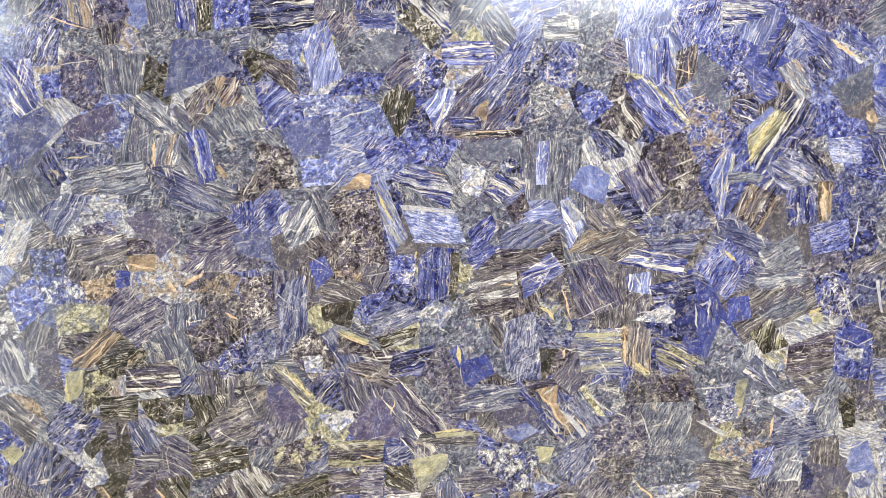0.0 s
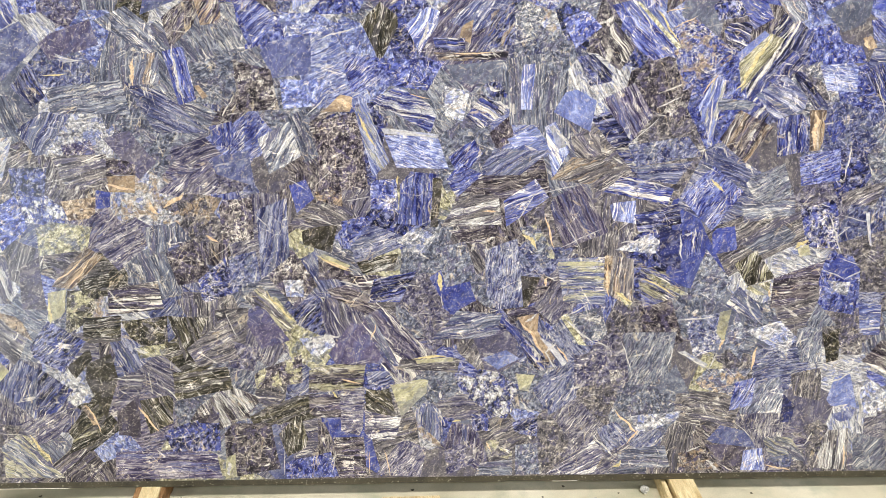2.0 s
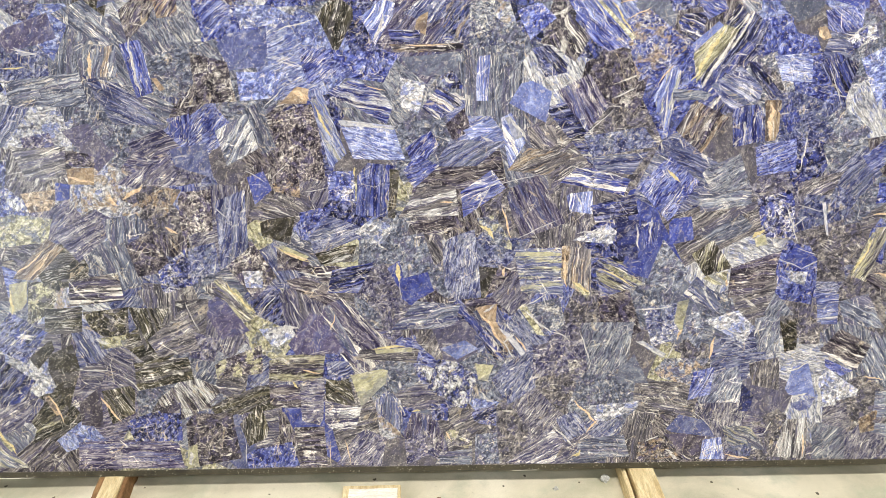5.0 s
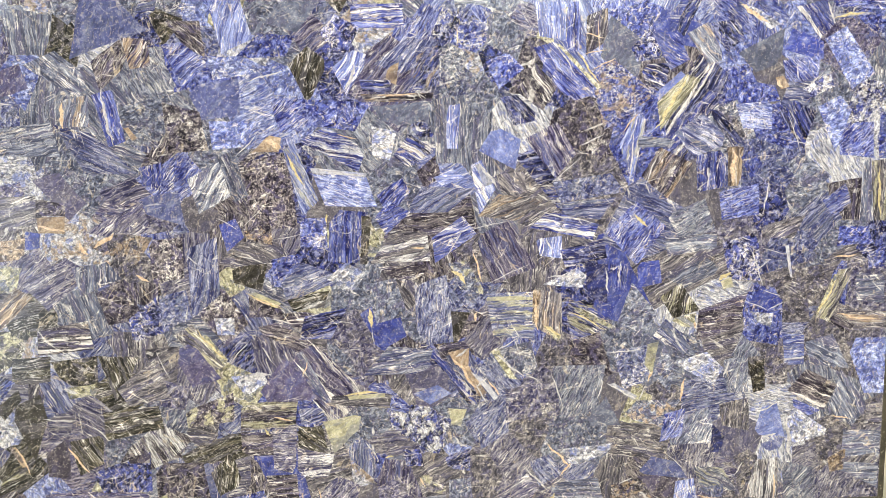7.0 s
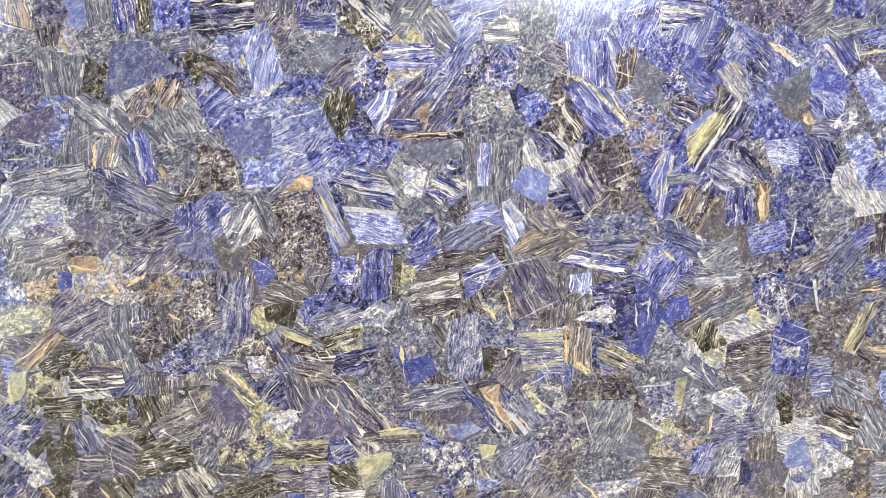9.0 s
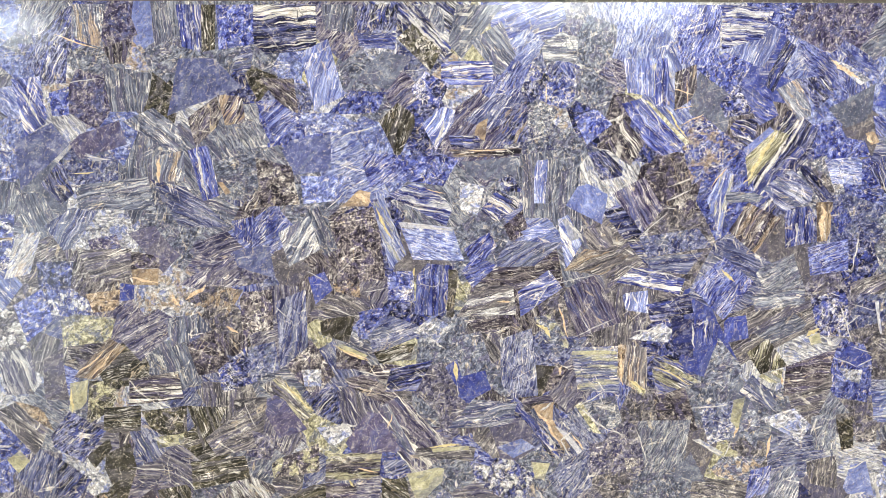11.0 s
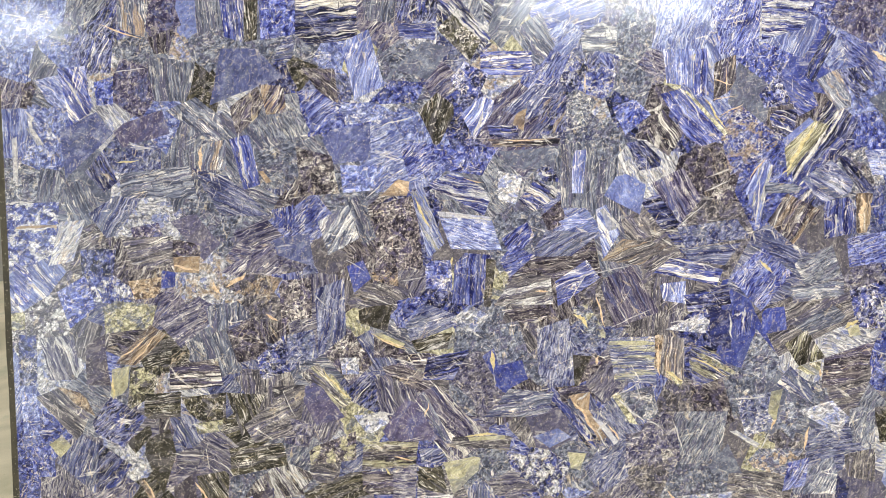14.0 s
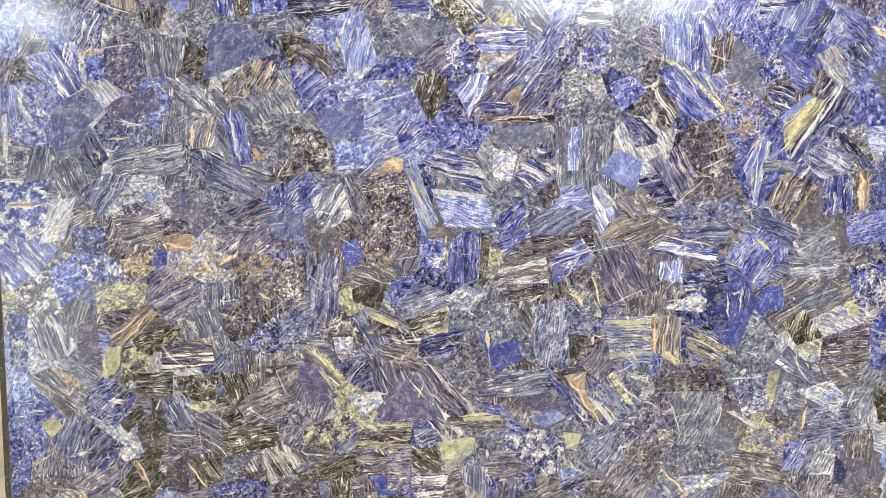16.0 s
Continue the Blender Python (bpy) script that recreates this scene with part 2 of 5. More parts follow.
def floor_material():
    """Trowelled concrete: broad warm and greenish clouds, scuffs and a little dust."""
    s = Shader("worn_concrete")
    at = s.node("ShaderNodeTexCoord").outputs["Object"]
    colour = s.ramp(s.noise(at, 3.2, 5, 0.55, 0.5).outputs["Fac"], [(0.34, srgb(176, 170, 142)), (0.52, srgb(208, 198, 170)), (0.70, srgb(226, 216, 190))])
    colour = s.mix(s.ramp(s.noise(at, 7.0, 4, 0.6).outputs["Fac"], [(0.52, 0), (0.66, 0.55)]), colour, srgb(172, 174, 146))
    colour = s.mix(s.ramp(s.noise(at, 60, 4, 0.7).outputs["Fac"], [(0.63, 0), (0.72, 0.5)]), colour, srgb(150, 140, 116))
    colour = s.mix(1.0, colour, s.ramp(s.noise(at, 240, 3).outputs["Fac"], [(0.3, 0.93), (0.7, 1.05)]), "MULTIPLY")
    s.bump(s.noise(at, 30, 4).outputs["Fac"], 0.05, 0.002)
    return s.done(colour, s.ramp(s.noise(at, 5, 3).outputs["Fac"], [(0.3, 0.42), (0.7, 0.62)]), 0.35)


FLOOR = floor_material()
WALL = plain_material("painted_block_wall", (128, 124, 116), (150, 146, 138), 1.2, 0.8, 0.2, 0.1)
ROOFING = plain_material("white_roof_sheet", (150, 152, 156), (170, 172, 174), 0.8, 0.7, 0.2, 0.1)
RESIN = plain_material("dark_resin", (50, 46, 35), (78, 72, 55), 14.0, 0.45, 0.4, 0.35, fine=330.0, spots=0.35)
JOINT = plain_material("joint_resin", (44, 40, 44), (176, 166, 146), 34.0, 0.4, 0.4, 0.1)
TIMBER = plain_material("sawn_timber", (188, 160, 110), (230, 212, 166), 9.0, 0.72, 0.25, 0.4, stretch=(9, 1, 9), fine=60.0)
BARK = plain_material("timber_bark_edge", (116, 84, 54), (158, 122, 82), 16.0, 0.85, 0.2, 0.7, stretch=(3, 1, 3), fine=80.0)
PALE_WOOD = plain_material("pale_wood", (224, 214, 190), (246, 240, 224), 10.0, 0.7, 0.25, 0.3, stretch=(1, 8, 8), fine=70.0)
CHIP = plain_material("stone_chip", (120, 118, 108), (222, 218, 204), 60.0, 0.6)
DUST = plain_material("dark_grit", (84, 76, 62), (124, 114, 94), 60.0, 0.9)
STEEL = plain_material("white_painted_steel", (205, 207, 208), (222, 224, 224), 3.0, 0.45, 0.5, 0.05)
TUBE = Shader("tube_diffuser")
TUBE.bsdf.inputs["Emission Color"].default_value = (0.86, 0.92, 1.0, 1)
TUBE.bsdf.inputs["Emission Strength"].default_value = 3.0
TUBE = TUBE.done((0.8, 0.8, 0.8, 1), 0.5)


# ---- builders ----
def part(name, bm, material, parent=None, label=""):
    """Links a bmesh as one mesh object, under a thing if parent is given."""
    mesh = bpy.data.meshes.new(name)
    bm.to_mesh(mesh)
    bm.free()
    mesh.materials.append(material)
    ob = new(name, mesh)
    ob.parent = parent
    return tagged(ob, label)


def box(size, centre=(0, 0, 0), bevel=0.0, bm=None):
    bm = bm or bmesh.new()
    got = bmesh.ops.create_cube(bm, size=1.0, matrix=Matrix.Translation(centre) @ Matrix.Diagonal((*size, 1)))
    if bevel:
        edges = {e for v in got["verts"] for e in v.link_edges}
        bmesh.ops.bevel(bm, geom=list(edges), offset=bevel, segments=2, affect="EDGES", profile=0.6)
    return bm


def roughen(bm, size, scale, seed=0.0):
    """Moves points by noise, for sawn and broken edges."""
    for v in bm.verts:
        v.co += noise.noise_vector(v.co * scale + Vector((seed, seed * 1.7, 0))) * size
    return bm


def thing(name, label, category, place=(0, 0, 0), turn=0.0, group=""):
    ob = new(name)
    ob.matrix_world = pose(*place, 0, 0, turn)
    return tagged(ob, label, category, group)


# ---- the warehouse ----
X0, X1, Y0, Y1 = -5.9, 11.0, -13.0, 2.6
bm = bmesh.new()
bmesh.ops.create_grid(bm, x_segments=40, y_segments=40, size=0.5, matrix=Matrix.Translation(((X0 + X1) / 2, (Y0 + Y1) / 2, 0)) @ Matrix.Diagonal((X1 - X0 + 0.4, Y1 - Y0 + 0.4, 1, 1)))
tagged(part("floor", bm, FLOOR), "worn pale grey-green concrete warehouse floor", "floor", kind="structure")
for name, size, centre in (("wall_north", (X1 - X0, 0.2, ROOF), ((X0 + X1) / 2, Y1 + 0.1, ROOF / 2)), ("wall_south", (X1 - X0, 0.2, ROOF), ((X0 + X1) / 2, Y0 - 0.1, ROOF / 2)),
                           ("wall_west_1", (0.2, 0.6, ROOF), (X0 - 0.1, -12.7, ROOF / 2)), ("wall_west_2", (0.2, 11.8, ROOF), (X0 - 0.1, -3.3, ROOF / 2)),
                           ("wall_west_3", (0.2, 3.2, ROOF - 3.9), (X0 - 0.1, -10.8, (ROOF + 3.9) / 2)), ("wall_east", (0.2, Y1 - Y0 + 0.4, ROOF), (X1 + 0.1, (Y0 + Y1) / 2, ROOF / 2))):
    tagged(part(name, box(size, centre), WALL), "pale painted warehouse wall", "wall", kind="structure")
tagged(part("ceiling", box((X1 - X0 + 0.4, Y1 - Y0 + 0.4, 0.15), ((X0 + X1) / 2, (Y0 + Y1) / 2, ROOF + 0.075)), ROOFING), "white sheet metal warehouse roof", "ceiling", kind="structure")
# one fixture per lamp, the added fill lamps included
first = None
for tx, ty, watts, tint in TUBES_AND_FILLS:
    if first is None:
        first = thing("ceiling_light", "long white tube light fixture under the roof", "lamp", (tx, ty, ROOF - 0.30), group="tube lights under the roof")
        part("housing", box((2.5, 0.56, 0.09), (0, 0, 0.02), 0.01), STEEL, first)
        for sx in (-0.9, 0.9):
            part("hanger", box((0.02, 0.02, 0.25), (sx, 0, 0.185)), STEEL, first)
        part("diffuser", box((2.4, 0.46, 0.02), (0, 0, -0.032), 0.004), TUBE, first, "glowing white diffuser")
    else:
        copy_thing(first, pose(tx, ty, ROOF - 0.30))

# ---- timber rack under and behind the slab ----
WIDTH, HEIGHT, RIM = 3.056, 1.700, 0.020
LEFT = -0.013
LOW = REST - RIM * math.cos(radians(LEAN)) - 0.0006     # the height at which the slab's rim stands
for bx, width, turn, label in ((0.546, 0.058, 6.0, "rough sawn timber bearer with a bark edge"), (2.188, 0.078, -2.0, "pale sawn timber bearer with a side batten")):
    rack = thing("timber_bearer", label + " on the concrete floor", "timber", (bx, 0, 0), turn, "timber bearers under the slab")
    bm = box((width, 0.86, LOW), (0, 0.0, LOW / 2), 0.004)
    bmesh.ops.subdivide_edges(bm, edges=[e for e in bm.edges if e.calc_length() > 0.5], cuts=24)
    for v in bm.verts:
        v.co.x += noise.noise(Vector((v.co.y * 12, bx, 0))) * 0.004 * (1 if v.co.x > 0 else 0.4)
    part("beam", bm, TIMBER, rack)
    if bx < 1:
        bm = box((0.018, 0.86, LOW * 0.94), (-width / 2 - 0.0095, 0.0, LOW * 0.47), 0.005)
        bmesh.ops.subdivide_edges(bm, edges=[e for e in bm.edges if e.calc_length() > 0.5], cuts=40)
        part("bark_edge", roughen(bm, 0.006, 26, bx), BARK, rack, "brown bark edge")
        bm = box((0.012, 0.86, LOW * 0.9), (width / 2 + 0.0065, 0.0, LOW * 0.45), 0.004)
        bmesh.ops.subdivide_edges(bm, edges=[e for e in bm.edges if e.calc_length() > 0.5], cuts=40)
        part("bark_edge", roughen(bm, 0.005, 26, bx + 3), BARK, rack, "brown bark edge")
    else:
        part("side_batten", box((0.014, 0.80, LOW * 0.8), (-width / 2 - 0.014, 0.0, LOW * 0.4), 0.002), TIMBER, rack, "thin batten")
    post = part("post", box((0.05, 0.05, 1.35), (0, 0.0535, 0.675 + 0.02), 0.003), TIMBER, rack)
    post.matrix_basis = pose(0, 0, REST, -LEAN)

# ---- loose pieces on the floor ----
block = thing("wood_block", "pale wooden block with a whitened top on the floor", "wood block", (1.342, -0.105, 0), 0.8)
bm = box((0.180, 0.17, 0.030), (0, 0, 0.015), 0.003)
bmesh.ops.subdivide_edges(bm, edges=bm.edges[:], cuts=5, use_grid_fill=True)
part("block", roughen(bm, 0.0025, 30), TIMBER, block)
bm = box((0.150, 0.145, 0.004), (0.005, -0.006, 0.0325), 0.0015)
bmesh.ops.subdivide_edges(bm, edges=bm.edges[:], cuts=4, use_grid_fill=True)
part("top_board", roughen(bm, 0.0012, 40), PALE_WOOD, block, "white board")


def chip(x, y, size, material, label, flat=0.5, seed=0.0):
    bm = bmesh.new()
    bmesh.ops.create_icosphere(bm, subdivisions=2, radius=size)
    for v in bm.verts:
        v.co *= 1 + 0.95 * noise.noise(v.co / size * 1.3 + Vector((seed, seed, seed)))
        v.co.z *= flat
    low = min(v.co.z for v in bm.verts)
    for v in bm.verts:
        v.co.z -= low
    ob = part("stone_chip", bm, material)
    ob.matrix_world = pose(x, y, 0.0, 0, 0, seed * 77)
    return tagged(ob, label, "stone chip", "chips on the floor")


chip(2.081, 0.017, 0.015, CHIP, "pale stone chip lying on the concrete floor", 0.5, 1.3)
chip(1.546, -0.060, 0.009, BARK, "brown curled flake of bark on the concrete floor", 0.35, 4.4)
chip(0.253, -0.038, 0.008, BARK, "brown curled flake of bark on the concrete floor", 0.30, 5.9)
chip(1.919, -0.018, 0.008, CHIP, "thin curled pale flake on the concrete floor", 0.3, 2.1)
for k, (x, y, size) in enumerate(((1.755, 0.0, 0.006), (1.829, 0.046, 0.008), (1.344, 0.040, 0.009), (0.179, 0.036, 0.008), (0.355, -0.018, 0.007), (0.442, -0.047, 0.007),
                                  (2.424, 0.002, 0.007), (2.737, -0.058, 0.009), (2.496, -0.031, 0.005), (1.999, 0.012, 0.006), (0.62, 0.02, 0.005), (1.02, -0.02, 0.006))):
    chip(x, y, size * 0.55, DUST, "dark crumb of grit on the concrete floor", 0.22, 3.0 + k * 1.7)

# ---- the slab ----
slab = new("stone_slab")
slab.matrix_world = SLAB
tagged(slab, "polished blue sodalite mosaic slab leaning on timber bearers", "stone slab")
bm = box((WIDTH + 2 * RIM, 0.020, HEIGHT + 2 * RIM), (LEFT + WIDTH / 2, 0.0125, HEIGHT / 2))
bmesh.ops.subdivide_edges(bm, edges=[e for e in bm.edges if e.calc_length() > 1], cuts=120, use_grid_fill=True)
for v in bm.verts:
    if abs(v.co.x - LEFT - WIDTH / 2) > WIDTH / 2 or abs(v.co.z - HEIGHT / 2) > HEIGHT / 2:
        v.co += noise.noise_vector(v.co * 9) * 0.0016 + noise.noise_vector(v.co * 40) * 0.0008
part("backing", bm, RESIN, slab, "rough dark olive resin backing with a bare rim")
# pale strips in place of the light that the lower arris catches
for x0, x1 in ((LEFT - RIM, 0.30), (1.78, 1.86)):
    bm = box((x1 - x0, 0.002, 0.0014), ((x0 + x1) / 2, 0.002, -RIM), 0.0006)
    bmesh.ops.subdivide_edges(bm, edges=[e for e in bm.edges if e.calc_length() > 0.4], cuts=60)
    part("lit_arris", roughen(bm, 0.0009, 60, x0), PALE_WOOD, slab, "thin pale bead of glue along the lower edge")
bm = box((WIDTH, 0.0014, HEIGHT), (LEFT + WIDTH / 2, 0.0012, HEIGHT / 2))
part("joint_filler", bm, JOINT, slab, "dark resin between the stones")

seeds, stones = [], []


def lay(u, v, r, kind, turn=0.0, long=0.0, along=0.0):
    """Lays one cut stone: its middle, its half width, its variety, the run of its grain and how far it stretches along a direction."""
    if turn == 0.0 and kind[1] not in "bw":
        turn = random.uniform(12, 78)      # no run of grain to follow: cut at any angle
    stones.append((u, v, kind, turn))
    n = 1 + math.ceil(long / (1.1 * r)) if long else 1
    for i in range(n):
        d = long * (i / (n - 1) - 0.5) if n > 1 else 0.0
        seeds.append((u + d * math.cos(radians(along)), v + d * math.sin(radians(along)), r, len(stones) - 1))


# low stones are earthier; their kinds also carry the slab's darker, warmer light there
lay(0.041, 1.491, 0.048, "lm")
lay(0.106, 1.491, 0.041, "gb", 60)
lay(0.020, 1.410, 0.036, "pf", 70)
lay(0.252, 1.653, 0.058, "gf", 60)
lay(0.275, 1.605, 0.056, "nf", 60)
lay(0.165, 1.516, 0.036, "lm")
lay(0.387, 1.540, 0.041, "gs")
lay(0.464, 1.637, 0.058, "pm")
lay(0.461, 1.556, 0.036, "kb", 90)
lay(0.537, 1.629, 0.046, "lp")
lay(0.586, 1.629, 0.046, "gb", 95)
lay(0.584, 1.532, 0.046, "gm")
lay(0.467, 1.467, 0.059, "gb", 95)
lay(0.516, 1.467, 0.041, "gb", 85)
lay(0.384, 1.435, 0.056, "pm")
lay(0.110, 1.394, 0.036, "gb", -30)
lay(0.069, 1.402, 0.025, "km")
lay(0.573, 1.443, 0.036, "om")
lay(0.748, 1.529, 0.046, "gm")
lay(0.880, 1.533, 0.036, "gm")
lay(0.954, 1.533, 0.041, "lm")
lay(0.854, 1.484, 0.033, "om")
lay(0.805, 1.468, 0.030, "nm")
lay(1.119, 1.590, 0.041, "pf")
lay(1.135, 1.501, 0.036, "gm")
lay(1.259, 1.465, 0.030, "pb", 35)
lay(1.325, 1.630, 0.041, "nbc", -45, 0.099, -45)
lay(1.662, 1.655, 0.056, "bw", 20, 0.083, 20)
lay(1.630, 1.582, 0.059, "lf", 45)
lay(1.777, 1.679, 0.041, "em")
lay(1.786, 1.639, 0.033, "pm")
lay(1.738, 1.558, 0.046, "gbc", 0, 0.033, 0)
lay(1.731, 1.509, 0.036, "nf")
lay(1.845, 1.591, 0.066, "gm")
lay(1.952, 1.631, 0.059, "lf", 80, 0.099, 85)
lay(1.607, 1.493, 0.046, "bf", 60)
lay(1.665, 1.485, 0.041, "nv")
lay(1.740, 1.444, 0.049, "bv")
lay(1.831, 1.444, 0.051, "gm")
lay(1.769, 1.403, 0.020, "gp")
lay(1.686, 1.362, 0.044, "gv")
lay(1.799, 1.378, 0.041, "nm")
lay(2.018, 1.631, 0.053, "lf", 75, 0.083, 80)
lay(2.074, 1.518, 0.021, "lb", -70, 0.050, -70)
lay(2.326, 1.583, 0.043, "lb", 70, 0.066, 80)
lay(2.408, 1.672, 0.033, "bm")
lay(2.480, 1.656, 0.058, "pm")
lay(2.369, 1.534, 0.030, "bp", 55, 0.099, 55)
lay(2.431, 1.534, 0.053, "lf", 55)
lay(2.182, 1.403, 0.024, "gp")
lay(2.050, 1.379, 0.021, "lb", -50, 0.083, -50)
lay(1.908, 1.370, 0.033, "ks")
lay(0.032, 1.312, 0.046, "lb", 90)
lay(0.090, 1.312, 0.043, "lmc", -60)
lay(0.019, 1.205, 0.033, "gbc", 85, 0.099, 85)
lay(0.141, 1.333, 0.036, "lm")
lay(0.112, 1.238, 0.046, "lm")
lay(0.058, 1.138, 0.036, "gv")
lay(0.124, 1.138, 0.046, "gb", 75)
lay(0.208, 1.158, 0.017, "gp", 0, 0.050, 20)
lay(0.369, 1.238, 0.036, "sm")
lay(0.526, 1.238, 0.020, "gb", 80)
lay(0.197, 1.105, 0.054, "gb", -70)
lay(0.819, 1.320, 0.066, "gf", -60)
lay(0.826, 1.238, 0.043, "gm", 0, 0.050, 90)
lay(0.865, 1.101, 0.046, "kf")
lay(0.885, 1.329, 0.033, "bm")
lay(0.960, 1.320, 0.036, "bm")
lay(1.126, 1.271, 0.046, "lf", 30)
lay(1.184, 1.304, 0.043, "lm")
lay(0.949, 1.096, 0.036, "gm")
lay(0.881, 1.059, 0.061, "bf", 45)
lay(0.723, 1.096, 0.043, "gb", -30, 0.050, -30)
lay(0.646, 1.041, 0.048, "gm")
lay(1.478, 1.350, 0.031, "pb", 50)
lay(1.704, 1.308, 0.053, "gvn")
lay(1.732, 1.146, 0.021, "gb", 90, 0.099, 90)
lay(1.421, 1.088, 0.044, "gf", -50)
lay(1.343, 1.051, 0.026, "gb", -5, 0.115, -8)
lay(1.691, 1.020, 0.037, "lb", 25)
lay(1.486, 1.034, 0.046, "gm")
lay(2.398, 1.238, 0.033, "nw", 55, 0.132, 50)
lay(2.529, 1.205, 0.033, "gv")
lay(2.063, 1.188, 0.044, "km")
lay(2.265, 1.196, 0.036, "bm", 0, 0.049, 60)
lay(2.033, 1.051, 0.024, "em")
lay(1.958, 1.034, 0.041, "nb", 10)
lay(0.075, 0.962, 0.056, "bmc")
lay(0.271, 0.835, 0.040, "bmc")
lay(0.070, 0.852, 0.066, "lw", -50)
lay(0.128, 0.835, 0.040, "em")
lay(0.091, 0.750, 0.063, "esc")
lay(0.365, 0.886, 0.044, "kf", 65)
lay(0.324, 0.681, 0.044, "kf", -20)
lay(0.231, 0.678, 0.044, "eb", 70)
lay(0.837, 0.916, 0.040, "dm")
lay(0.938, 0.916, 0.048, "ep")
lay(0.836, 0.875, 0.022, "bb", 90)
lay(0.826, 0.783, 0.068, "db", -25)
lay(0.778, 0.754, 0.031, "em")
lay(0.920, 0.809, 0.049, "db", 90, 0.066, 90)
lay(0.987, 0.826, 0.031, "eb", 80)
lay(1.191, 0.848, 0.030, "db", 60)
lay(1.131, 0.822, 0.041, "eb", -30)
lay(1.021, 0.821, 0.020, "eb")
lay(0.961, 0.714, 0.044, "gsn")
lay(0.885, 0.728, 0.066, "df")
lay(0.774, 0.711, 0.031, "kb", 90)
lay(1.113, 0.697, 0.019, "gb", -25, 0.102, -25)
lay(1.065, 0.970, 0.036, "kf", -50)
lay(1.267, 0.800, 0.041, "nm")
lay(1.309, 0.922, 0.015, "ep")
lay(1.470, 0.916, 0.053, "bf", 40)
lay(1.681, 0.932, 0.034, "kb", 10)
lay(1.314, 0.783, 0.037, "nm")
lay(1.369, 0.693, 0.024, "gm")
lay(1.525, 0.693, 0.023, "eb", -50)
lay(1.763, 0.765, 0.024, "em")
lay(1.875, 0.953, 0.048, "eb", 35, 0.085, 30)
lay(1.930, 0.756, 0.041, "eb", 85)
lay(2.113, 0.918, 0.027, "km")
lay(2.036, 0.944, 0.031, "gb", -20, 0.051, -20)
lay(2.355, 0.918, 0.058, "ef", 50)
lay(2.434, 0.884, 0.065, "ef", 40)
lay(2.452, 0.949, 0.020, "ep", -55, 0.085, -55)
lay(2.541, 0.850, 0.042, "dm")
lay(2.372, 0.816, 0.048, "df", 10, 0.051, 0)
lay(2.408, 0.764, 0.053, "eb", 30, 0.123, 25)
lay(0.021, 0.333, 0.058, "bm")
lay(-0.022, 0.245, 0.044, "bm")
lay(-0.022, 0.517, 0.034, "lf", 60)
lay(0.230, 0.530, 0.030, "gf", -35)
lay(0.424, 0.636, 0.042, "ob", 10)
lay(0.395, 0.417, 0.029, "db", 0, 0.051, 55)
lay(0.437, 0.413, 0.025, "kb", 60)
lay(0.503, 0.399, 0.046, "sb", -60)
lay(0.608, 0.605, 0.046, "gb", -70)
lay(0.628, 0.533, 0.040, "sb", 45)
lay(0.703, 0.533, 0.030, "eb", 85)
lay(0.792, 0.467, 0.069, "kf", 10)
lay(0.669, 0.377, 0.031, "ob", 20)
lay(0.600, 0.346, 0.044, "db", -30)
lay(0.867, 0.654, 0.053, "sb", -80)
lay(0.841, 0.458, 0.065, "gb", 0, 0.085, -60)
lay(1.037, 0.526, 0.036, "nf")
lay(1.065, 0.637, 0.054, "sb", -60)
lay(1.125, 0.500, 0.037, "db", -70)
lay(1.297, 0.443, 0.053, "pw", -50, 0.083, -50)
lay(1.280, 0.516, 0.024, "eb", -5)
lay(1.373, 0.559, 0.061, "dm")
lay(1.407, 0.498, 0.037, "dm")
lay(0.839, 0.397, 0.036, "ef")
lay(0.788, 0.388, 0.044, "sb", 15)
lay(0.924, 0.410, 0.030, "db", 65)
lay(0.836, 0.327, 0.061, "gf", 60)
lay(1.022, 0.304, 0.037, "sb", 40)
lay(1.461, 0.575, 0.037, "bp")
lay(1.543, 0.392, 0.031, "eb", 50)
lay(1.603, 0.406, 0.065, "dp")
lay(1.711, 0.583, 0.023, "op", 0, 0.082, 55)
lay(1.779, 0.565, 0.051, "db", 55, 0.051, 55)
lay(1.687, 0.511, 0.026, "kb", 10, 0.068, 10)
lay(1.790, 0.435, 0.045, "sf", -50)
lay(1.662, 0.444, 0.024, "nb", -50, 0.102, -50)
lay(1.997, 0.495, 0.034, "em")
lay(1.982, 0.354, 0.056, "dm")
lay(2.079, 0.495, 0.035, "km")
lay(2.174, 0.649, 0.031, "bp")
lay(2.315, 0.485, 0.035, "gp")
lay(2.175, 0.317, 0.031, "ep")
lay(2.511, 0.524, 0.037, "eb", 15)
lay(2.646, 0.549, 0.049, "bm")
lay(2.666, 0.488, 0.034, "em")
lay(2.404, 0.405, 0.024, "gb", -15, 0.085, -20)
lay(2.451, 0.348, 0.067, "sf", 10)
lay(2.364, 0.348, 0.030, "em")
lay(0.137, 0.239, 0.051, "df", 80)
lay(0.317, 0.175, 0.037, "pb", 50)
lay(0.367, 0.166, 0.061, "ob", 40)
lay(0.137, 0.150, 0.031, "em")
lay(0.342, 0.057, 0.061, "kb", 40)
lay(0.298, 0.112, 0.035, "gb", -50)
lay(0.418, 0.038, 0.027, "kb", -60)
lay(0.824, 0.252, 0.058, "kbc", -60)
lay(0.923, 0.161, 0.025, "sp", 0, 0.051, -60)
lay(0.918, 0.269, 0.048, "eb", -10)
lay(0.950, 0.215, 0.039, "ob", 20, 0.088, 15)
lay(1.025, 0.142, 0.039, "db", 10)
lay(1.115, 0.150, 0.031, "bp")
